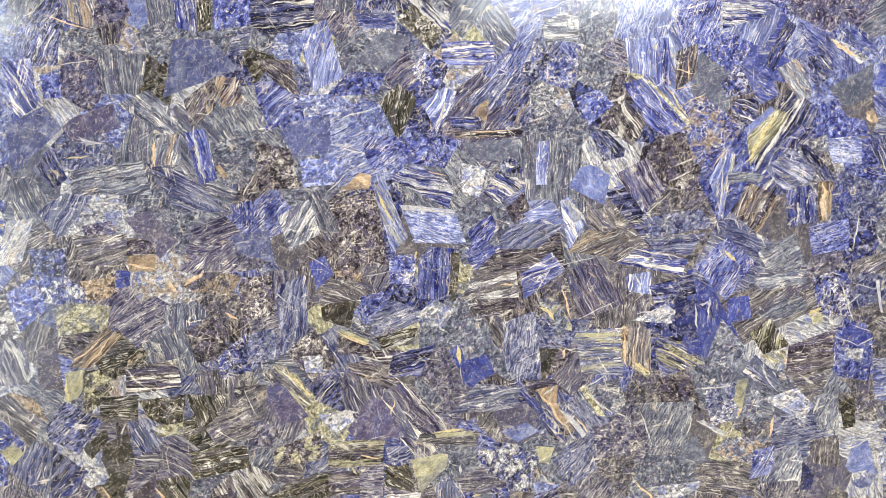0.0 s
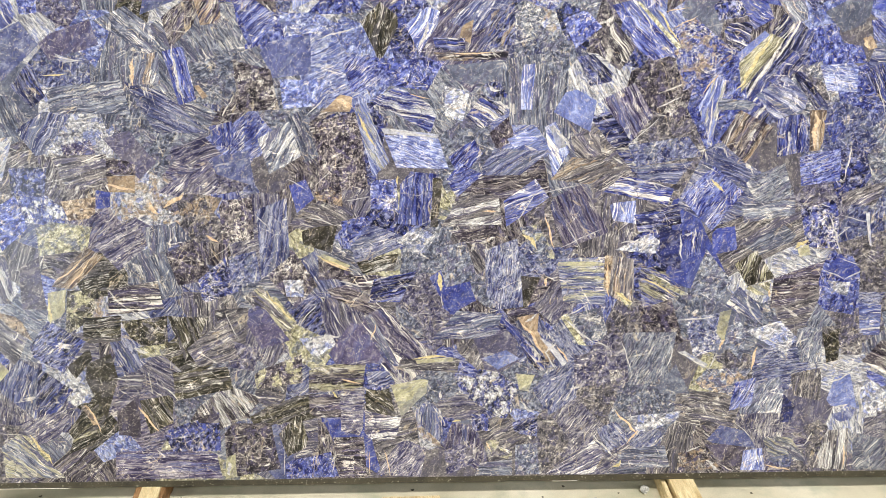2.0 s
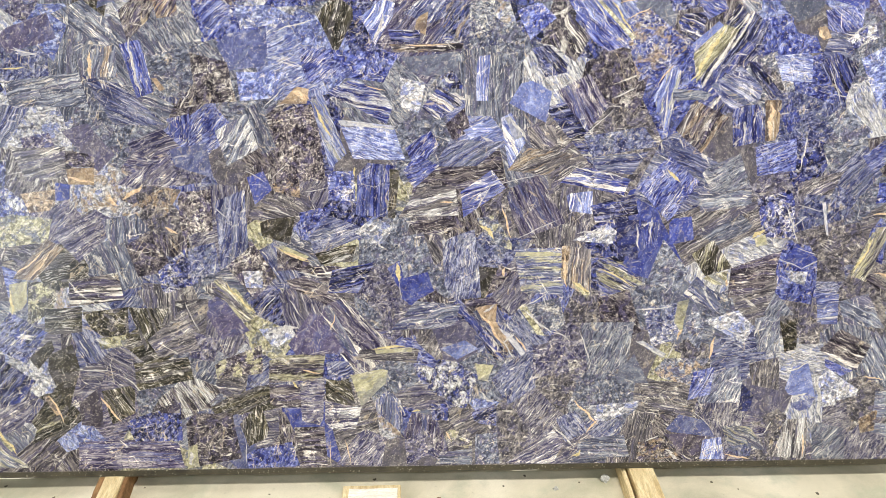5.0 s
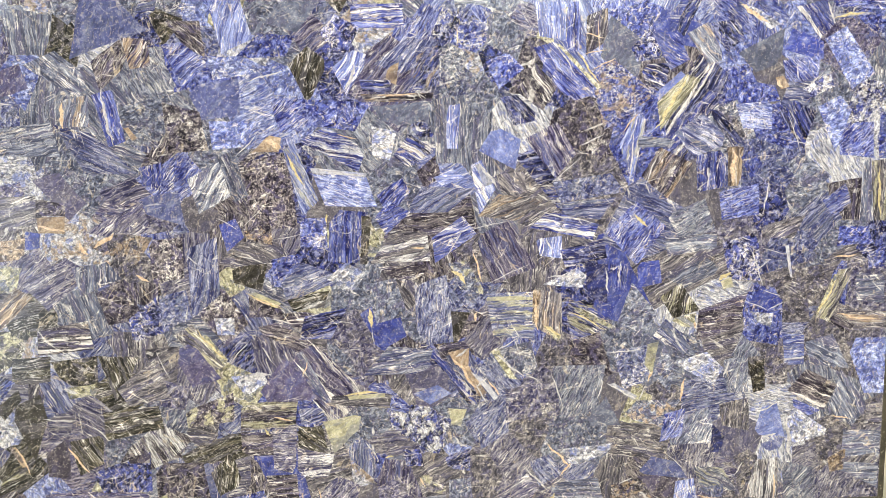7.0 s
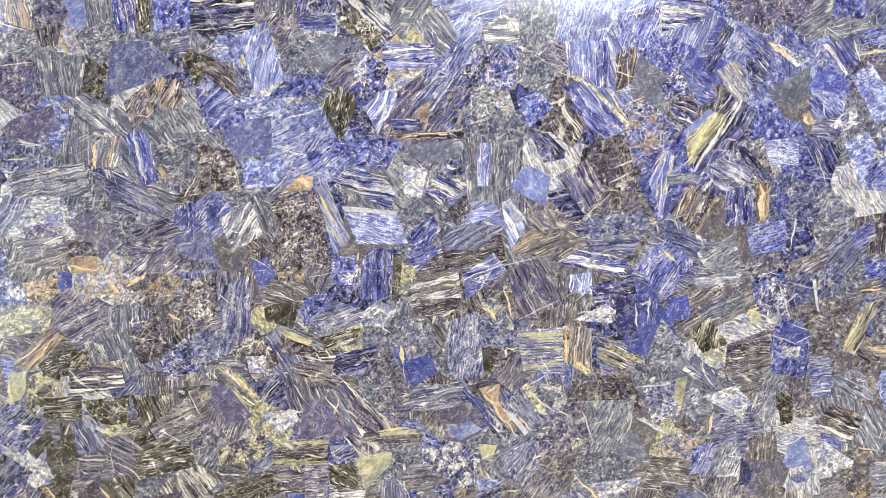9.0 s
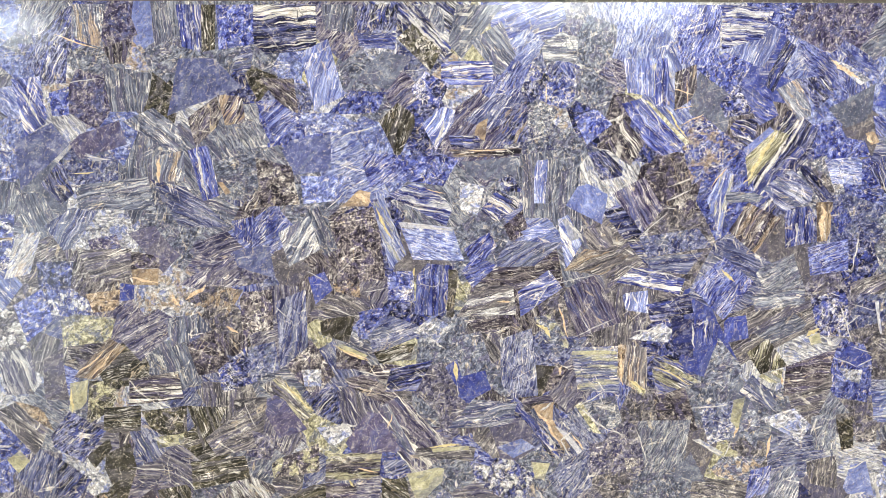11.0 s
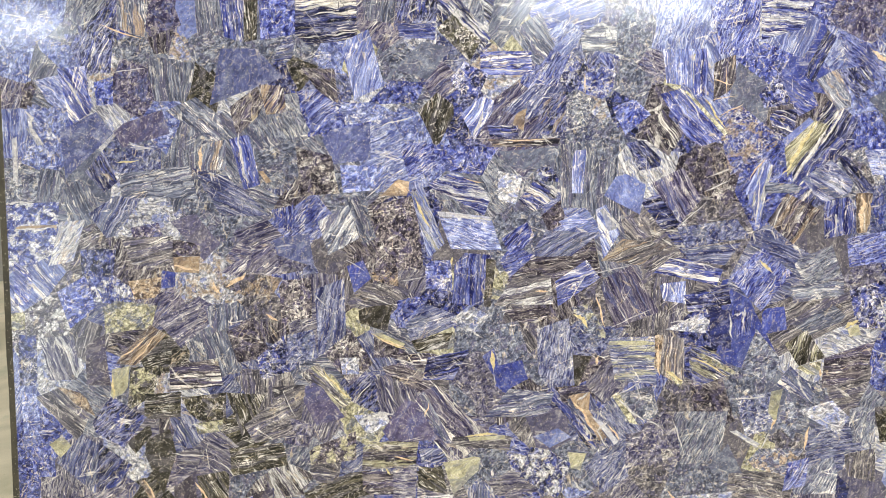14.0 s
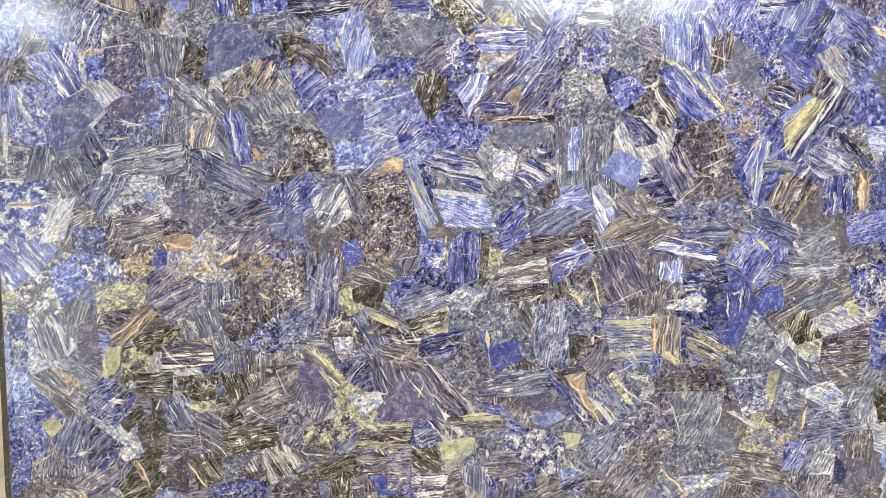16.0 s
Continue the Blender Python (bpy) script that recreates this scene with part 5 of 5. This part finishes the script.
vein(1.724, 0.876, 1.842, 0.902, 0.0049, "c")
vein(1.965, 0.730, 2.076, 0.730, 0.0132, "c")
vein(1.962, 0.850, 1.980, 0.807, 0.0099, "c")
vein(2.144, 0.756, 2.155, 0.678, 0.0132, "c")
vein(2.189, 0.773, 2.188, 0.713, 0.0099, "c")
vein(2.232, 0.918, 2.268, 0.876, 0.0198, "y")
vein(2.197, 0.961, 2.249, 0.935, 0.0049, "c")
vein(2.496, 0.712, 2.538, 0.729, 0.0231, "y")
vein(1.369, 0.705, 1.394, 0.688, 0.0132, "c")
vein(1.309, 0.928, 1.309, 0.902, 0.0115, "y")
vein(0.304, 0.615, 0.392, 0.690, 0.0099, "t")
vein(0.344, 0.606, 0.416, 0.690, 0.0099, "t")
vein(0.284, 0.572, 0.285, 0.496, 0.0132, "y")
vein(0.456, 0.329, 0.556, 0.320, 0.0083, "c")
vein(0.597, 0.302, 0.645, 0.257, 0.0083, "c")
vein(0.521, 0.416, 0.562, 0.407, 0.0198, "c")
vein(0.914, 0.586, 1.002, 0.492, 0.0132, "y")
vein(0.794, 0.527, 0.832, 0.441, 0.0049, "c")
vein(0.892, 0.654, 0.882, 0.612, 0.0083, "c")
vein(1.083, 0.679, 1.166, 0.653, 0.0115, "t")
vein(1.131, 0.620, 1.223, 0.602, 0.0083, "c")
vein(1.034, 0.431, 1.128, 0.456, 0.0264, "c")
vein(1.104, 0.534, 1.137, 0.482, 0.0066, "c")
vein(1.238, 0.490, 1.220, 0.438, 0.0066, "t")
vein(1.347, 0.380, 1.449, 0.384, 0.0132, "y")
vein(1.133, 0.316, 1.192, 0.303, 0.0083, "t")
vein(1.106, 0.280, 1.123, 0.262, 0.0132, "y")
vein(1.424, 0.644, 1.432, 0.584, 0.0231, "y")
vein(1.432, 0.584, 1.441, 0.533, 0.0049, "c")
vein(1.678, 0.488, 1.749, 0.391, 0.0165, "t")
vein(1.749, 0.391, 1.782, 0.426, 0.0099, "c")
vein(1.782, 0.417, 1.818, 0.364, 0.0099, "t")
vein(1.687, 0.488, 1.720, 0.514, 0.0132, "c")
vein(1.748, 0.400, 1.784, 0.338, 0.0083, "c")
vein(1.752, 0.626, 1.744, 0.600, 0.0165, "t")
vein(1.928, 0.667, 1.940, 0.565, 0.0165, "t")
vein(1.956, 0.582, 2.009, 0.547, 0.0165, "y")
vein(1.806, 0.496, 1.894, 0.426, 0.0132, "c")
vein(1.806, 0.505, 1.881, 0.544, 0.0066, "c")
vein(1.864, 0.548, 1.883, 0.487, 0.0049, "c")
vein(1.894, 0.426, 1.946, 0.408, 0.0066, "c")
vein(2.039, 0.624, 2.144, 0.564, 0.0099, "y")
vein(2.153, 0.397, 2.252, 0.335, 0.0132, "c")
vein(2.157, 0.494, 2.268, 0.502, 0.0083, "c")
vein(2.298, 0.432, 2.283, 0.397, 0.0165, "t")
vein(2.275, 0.388, 2.252, 0.335, 0.0066, "c")
vein(1.979, 0.434, 2.018, 0.318, 0.0066, "c")
vein(2.383, 0.458, 2.509, 0.386, 0.0083, "c")
vein(2.525, 0.404, 2.538, 0.457, 0.0115, "c")
vein(2.395, 0.405, 2.391, 0.334, 0.0165, "t")
vein(2.583, 0.648, 2.654, 0.613, 0.0066, "c")
vein(2.654, 0.613, 2.704, 0.639, 0.0066, "c")
vein(2.631, 0.682, 2.702, 0.656, 0.0049, "c")
vein(2.350, 0.563, 2.398, 0.484, 0.0132, "c")
vein(2.425, 0.585, 2.427, 0.562, 0.0132, "t")
vein(2.622, 0.287, 2.698, 0.323, 0.0083, "c")
vein(2.730, 0.259, 2.750, 0.140, 0.0231, "c")
vein(2.655, 0.214, 2.698, 0.219, 0.0132, "c")
vein(0.196, 0.153, 0.257, 0.062, 0.0149, "y")
vein(0.373, 0.241, 0.410, 0.160, 0.0099, "t")
vein(0.526, 0.240, 0.580, 0.159, 0.0132, "t")
vein(0.780, 0.057, 0.791, 0.016, 0.0264, "c")
vein(0.955, 0.092, 0.952, 0.014, 0.0049, "c")
vein(1.110, 0.090, 1.100, 0.016, 0.0049, "c")
vein(1.214, 0.089, 1.213, 0.015, 0.0049, "t")
vein(1.258, 0.089, 1.274, 0.018, 0.0066, "t")
vein(1.571, 0.113, 1.589, 0.086, 0.0099, "t")
vein(1.536, 0.132, 1.537, 0.049, 0.0049, "c")
vein(1.432, 0.278, 1.432, 0.251, 0.0165, "c")
vein(1.406, 0.233, 1.449, 0.169, 0.0066, "c")
vein(1.467, 0.178, 1.493, 0.182, 0.0115, "y")
vein(1.674, 0.240, 1.718, 0.203, 0.0132, "c")
vein(1.894, 0.138, 1.976, 0.054, 0.0099, "c")
vein(2.010, 0.100, 2.043, 0.146, 0.0099, "t")
vein(1.970, 0.210, 2.044, 0.128, 0.0165, "t")
vein(1.968, 0.026, 1.994, 0.045, 0.0165, "y")
vein(2.260, 0.042, 2.306, 0.008, 0.0165, "c")
vein(2.196, 0.071, 2.240, 0.089, 0.0066, "c")
vein(2.417, 0.078, 2.430, 0.022, 0.0066, "c")
vein(2.448, 0.026, 2.530, 0.006, 0.0099, "t")
vein(2.407, 0.106, 2.341, 0.171, 0.0049, "c")
vein(2.692, 0.094, 2.700, 0.008, 0.0083, "t")
vein(2.591, 0.132, 2.568, 0.086, 0.0066, "c")
vein(2.537, 1.530, 2.625, 1.482, 0.0264, "t")
vein(2.803, 1.540, 2.824, 1.482, 0.0132, "c")
vein(2.823, 1.494, 2.918, 1.511, 0.0132, "y")
vein(2.657, 1.317, 2.676, 1.292, 0.0198, "t")
vein(2.737, 1.284, 2.804, 1.342, 0.0049, "c")
vein(2.697, 1.209, 2.736, 1.107, 0.0049, "c")
vein(2.709, 1.133, 2.762, 1.124, 0.0049, "c")
vein(2.988, 1.054, 2.997, 0.899, 0.0149, "y")
vein(2.644, 1.006, 2.629, 0.920, 0.0099, "c")
vein(2.589, 0.817, 2.638, 0.694, 0.0083, "c")
vein(2.601, 0.730, 2.653, 0.772, 0.0049, "c")
vein(2.625, 0.808, 2.706, 0.789, 0.0049, "c")
vein(2.715, 0.780, 2.722, 0.719, 0.0066, "c")
vein(2.813, 0.602, 2.872, 0.707, 0.0115, "y")
vein(2.877, 0.601, 3.009, 0.580, 0.0132, "t")
vein(2.859, 0.778, 2.931, 0.786, 0.0115, "t")
vein(2.728, 0.278, 2.741, 0.186, 0.0149, "c")
vein(2.875, 0.274, 2.940, 0.263, 0.0083, "t")


def cut(poly, a, b, c):
    """The part of a convex outline where a x + b y <= c."""
    out = []
    for i, p in enumerate(poly):
        q = poly[(i + 1) % len(poly)]
        fp, fq = a * p[0] + b * p[1] - c, a * q[0] + b * q[1] - c
        if fp <= 0:
            out.append(p)
        if (fp < 0 < fq) or (fq < 0 < fp):
            k = fp / (fp - fq)
            out.append((p[0] + k * (q[0] - p[0]), p[1] + k * (q[1] - p[1])))
    return out


def wander(x, z):
    """The unevenness of the sawn joints: one field for all, so that neighbours follow each other."""
    p = Vector((x, 0, z))
    w = noise.noise_vector(p * 11) * 0.0025 + noise.noise_vector(p * 60) * 0.0014
    edge = min(x - LEFT, LEFT + WIDTH - x, z, HEIGHT - z)
    k = min(1.0, max(0.0, edge / 0.02))
    return x + w.x * k, z + w.z * k


# each stone takes the ground nearest to its own middle, weighed by its size


def divide():
    """The power diagram of all seeds, as a list of convex cells for each stone."""
    centres = np.array([(s[0], s[1]) for s in seeds])
    power = np.array([s[2] ** 2 for s in seeds])
    cells = {}
    for i, (u, v, r, own) in enumerate(seeds):
        poly = [(LEFT, 0), (LEFT + WIDTH, 0), (LEFT + WIDTH, HEIGHT), (LEFT, HEIGHT)]
        for j in np.argsort(np.hypot(*(centres - centres[i]).T))[1:70]:
            dx, dz = centres[j] - centres[i]
            poly = cut(poly, dx, dz, ((centres[j] ** 2).sum() - power[j] - (centres[i] ** 2).sum() + power[i]) / 2)
            if len(poly) < 3:
                break
        if len(poly) >= 3:
            cells.setdefault(own, []).append(poly)
    return cells


def within(p, poly):
    return all((b[0] - a[0]) * (p[1] - a[1]) - (b[1] - a[1]) * (p[0] - a[0]) > 0 for a, b in zip(poly, poly[1:] + poly[:1]))


# no small stone begins under a large one
seeds = [s for s in seeds if not any(within(s, corners) for corners, *rest in hewn_stones)]

# small offcuts fill many of the corners between the larger stones
corners = sorted({(round(x, 3), round(z, 3)) for polys in divide().values() for poly in polys for x, z in poly if LEFT + 0.03 < x < LEFT + WIDTH - 0.03 and 0.03 < z < HEIGHT - 0.03})
random.shuffle(corners)
kept = []
for x, z in corners:
    if len(kept) < 120 and all(math.hypot(x - a, z - c) > 0.062 for a, c in kept):
        kept.append((x, z))
        lay(x + random.uniform(-0.006, 0.006), z + random.uniform(-0.006, 0.006), random.uniform(0.018, 0.038),
            random.choice(("gm", "sm", "cm", "bm", "kf", "sf", "gb", "gs", "nm", "pf", "ct", "lm", "sb", "bf", "ym", "cf")), random.uniform(0, 180))
cells = divide()


def sawn():
    """Straight saw cuts: the joint between two neighbours turns towards the grain of the larger one."""
    centres = np.array([(s[0], s[1]) for s in seeds])
    out = {}
    for i, (u, v, r, own) in enumerate(seeds):
        near = np.argsort(np.hypot(*(centres - centres[i]).T))[1:40]
        poly = [(LEFT, 0), (LEFT + WIDTH, 0), (LEFT + WIDTH, HEIGHT), (LEFT, HEIGHT)]
        lines = []
        for j in near:
            d = centres[j] - centres[i]
            gap = math.hypot(*d)
            if gap < 1e-6:
                continue
            n, at = d / gap, (gap * gap + r * r - seeds[j][2] ** 2) / (2 * gap)
            lines.append((j, n, at))
            poly = cut(poly, n[0], n[1], float(n @ centres[i]) + at)
            if len(poly) < 3:
                break
        if len(poly) < 3:
            continue
        mx, mz = sum(p[0] for p in poly) / len(poly), sum(p[1] for p in poly) / len(poly)
        piece = [(min(max(mx + (x - mx) * 1.45, LEFT), LEFT + WIDTH), min(max(mz + (z - mz) * 1.45, 0), HEIGHT)) for x, z in poly]
        for j, n, at in lines:
            foot = centres[i] + n * at
            touching = sum(abs(n[0] * (x - foot[0]) + n[1] * (z - foot[1])) < 1e-6 for x, z in poly) >= 2
            if not touching or seeds[j][3] == own:
                continue
            lead = own if (r, i) > (seeds[j][2], j) else seeds[j][3]
            angle, grain = math.atan2(n[1], n[0]), radians(stones[lead][3])
            off = (angle - grain + math.pi / 4) % (math.pi / 2) - math.pi / 4
            angle -= 0.7 * off
            m = (math.cos(angle), math.sin(angle))
            piece = cut(piece, m[0], m[1], m[0] * foot[0] + m[1] * foot[1])
            if len(piece) < 3:
                break
        if len(piece) >= 3:
            out.setdefault(own, []).append(piece)
    return out


pieces = sawn()
JOINT_HALF = 0.0006


def outline(polys):
    """Joins the cells of one stone into its outline, anticlockwise."""
    if len(polys) == 1:
        return polys
    spots, ahead = [], {}

    def spot(p):
        for k, q in enumerate(spots):
            if abs(p[0] - q[0]) + abs(p[1] - q[1]) < 0.0004:
                return k
        spots.append(p)
        return len(spots) - 1

    sides = []
    for poly in polys:
        keys = [spot(p) for p in poly]
        sides += [(a, b) for a, b in zip(keys, keys[1:] + keys[:1]) if a != b]
    have = set(sides)
    for a, b in sides:
        if (b, a) not in have:
            ahead.setdefault(a, []).append(b)
    loops = []
    while ahead:
        first = here = next(iter(ahead))
        loop = []
        while here in ahead:
            loop.append(spots[here])
            nexts = ahead[here]
            after = nexts.pop()
            if not nexts:
                del ahead[here]
            here = after
            if here == first:
                break
        if len(loop) > 2:
            loops.append(loop)
    return loops


def stone_faces(polys, u, v, turn, proud, verts, faces, uvs, apart=True):
    """The sawn outline of a stone with an arris all round; the grain map runs along its turn."""
    ca, sa = math.cos(radians(turn)), math.sin(radians(turn))
    ox, oz = random.uniform(-40, 40), random.uniform(-40, 40)

    def grain(x, z):
        dx, dz = x - u, z - v
        return dx * ca + dz * sa + ox, -dx * sa + dz * ca + oz

    for layer, poly in enumerate(polys if apart else outline(polys)):
        lift = proud + 0.00005 * layer
        ring = []
        for k, p in enumerate(poly):
            q = poly[(k + 1) % len(poly)]
            length = math.hypot(q[0] - p[0], q[1] - p[1])
            if length < 0.0008:
                continue
            n = 3 if length > 0.08 else 2 if length > 0.035 else 1
            for m in range(n):
                ring.append(wander(p[0] + (q[0] - p[0]) * m / n, p[1] + (q[1] - p[1]) * m / n))
        n = len(ring)
        if n < 3:
            continue
        outer, inner = [], []
        for k, (x, z) in enumerate(ring):
            (ax, az), (bx, bz) = ring[k - 1], ring[(k + 1) % n]
            tx, tz = bx - ax, bz - az
            d = max(1e-6, math.hypot(tx, tz))
            nx, nz = -tz / d, tx / d
            outer.append((x + nx * JOINT_HALF, z + nz * JOINT_HALF))
            inner.append((x + nx * (JOINT_HALF + 0.0004), z + nz * (JOINT_HALF + 0.0004)))
        base = len(verts)
        verts += [(x, -lift, z) for x, z in inner] + [(x, 0.0004 - lift, z) for x, z in outer] + [(x, 0.003, z) for x, z in outer]
        faces.append(tuple(base + k for k in range(n)))
        uvs.append([grain(*inner[k]) for k in range(n)])
        for k in range(n):
            o = (k + 1) % n
            for a, b, pa, pb in ((0, n, inner, outer), (n, 2 * n, outer, outer)):
                faces.append((base + a + o, base + a + k, base + b + k, base + b + o))
                uvs.append([grain(*pa[o]), grain(*pa[k]), grain(*pb[k]), grain(*pb[o])])


def stone_mesh(name, verts, faces, uvs):
    mesh = bpy.data.meshes.new(name)
    mesh.from_pydata(verts, [], faces)
    layer = mesh.uv_layers.new(name="grain")
    layer.data.foreach_set("uv", [c for face in uvs for pair in face for c in pair])
    return mesh


def joined(name, label, verts, faces, uvs, kinds):
    mesh = stone_mesh(name, verts, faces, uvs)
    order = sorted(set(kinds))
    for kind in order:
        mesh.materials.append(stone_material(kind))
    mesh.polygons.foreach_set("material_index", [order.index(kind) for kind in kinds])
    ob = new(name, mesh)
    ob.parent = slab
    return tagged(ob, label, kind="stuff")


small, chips = ([], [], [], []), ([], [], [], [])
for index, (u, v, kind, turn) in enumerate(stones):
    proud = random.uniform(0.0001, 0.0004)
    if index in cells:
        start = len(chips[1])
        stone_faces(cells[index], u, v, turn + 60, -0.0003, *chips[:3], apart=False)
        chips[3].extend([kind] * (len(chips[1]) - start))
    if index in pieces:
        start = len(small[1])
        stone_faces(pieces[index], u, v, turn, proud, *small[:3])
        small[3].extend([kind] * (len(small[1]) - start))
joined("small_stones", "smaller cut blue, grey and yellow stones between the large ones", *small)
joined("corner_chips", "small stone chips in the corners between the larger stones", *chips)

# the large stones; where two meet, the later one was ground over the edge of the earlier
levels = []
for corners, u, v, kind, turn in hewn_stones:
    xs, zs = [p[0] for p in corners], [p[1] for p in corners]
    span = (min(xs), max(xs), min(zs), max(zs))
    level = 1 + max((l for (x0, x1, z0, z1), l in levels if x0 < span[1] and span[0] < x1 and z0 < span[3] and span[2] < z1), default=0)
    levels.append((span, level))
    verts, faces, uvs = [], [], []
    stone_faces([corners], u, v, turn, 0.0006 + 0.00005 * level, verts, faces, uvs)
    mesh = stone_mesh("stone", verts, faces, uvs)
    mesh.materials.append(stone_material(kind))
    ob = new("stone", mesh)
    ob.parent = slab

# the veins: ragged ribbons ground flush with the face
for number, (u0, v0, u1, v1, width, letter) in enumerate(streaks):
    length = math.hypot(u1 - u0, v1 - v0)
    tx, tz = (u1 - u0) / length, (v1 - v0) / length
    n = max(8, min(26, int(length / 0.004)))
    verts, faces, uvs, flat = [], [], [], []
    for k in range(n + 1):
        f = k / n
        p = Vector((u0 + (u1 - u0) * f, 0, v0 + (v1 - v0) * f))
        sway = noise.noise(p * 28 + Vector((number, 0, 0))) * width * 0.55 + noise.noise(p * 9) * 0.006 * math.sin(math.pi * f)
        taper = min(1.0, 0.10 + 3.0 * min(f, 1 - f))
        for side in (1, -1):
            half = 0.36 * width * taper * (0.5 + 0.75 * abs(noise.noise(p * 75 + Vector((side * 7.3, number, 0)))) + 0.5 * noise.noise(p * 190 + Vector((0, side * 3.1, number))))
            x, z = p.x - tz * (sway + side * half), p.z + tx * (sway + side * half)
            x, z = min(max(x, LEFT + 0.001), LEFT + WIDTH - 0.001), min(max(z, 0.001), HEIGHT - 0.001)
            verts += [(x, -0.0018, z), (x, 0.002, z)]
    for k in range(n):
        a = 4 * k
        faces += [(a, a + 2, a + 6, a + 4), (a + 1, a, a + 4, a + 5), (a + 2, a + 3, a + 7, a + 6)]
    uvs = [[(verts[i][0] + number, verts[i][2]) for i in face] for face in faces]
    mesh = stone_mesh("vein", verts, faces, uvs)
    mesh.materials.append(VEINS[letter])
    ob = new("vein", mesh)
    ob.parent = slab
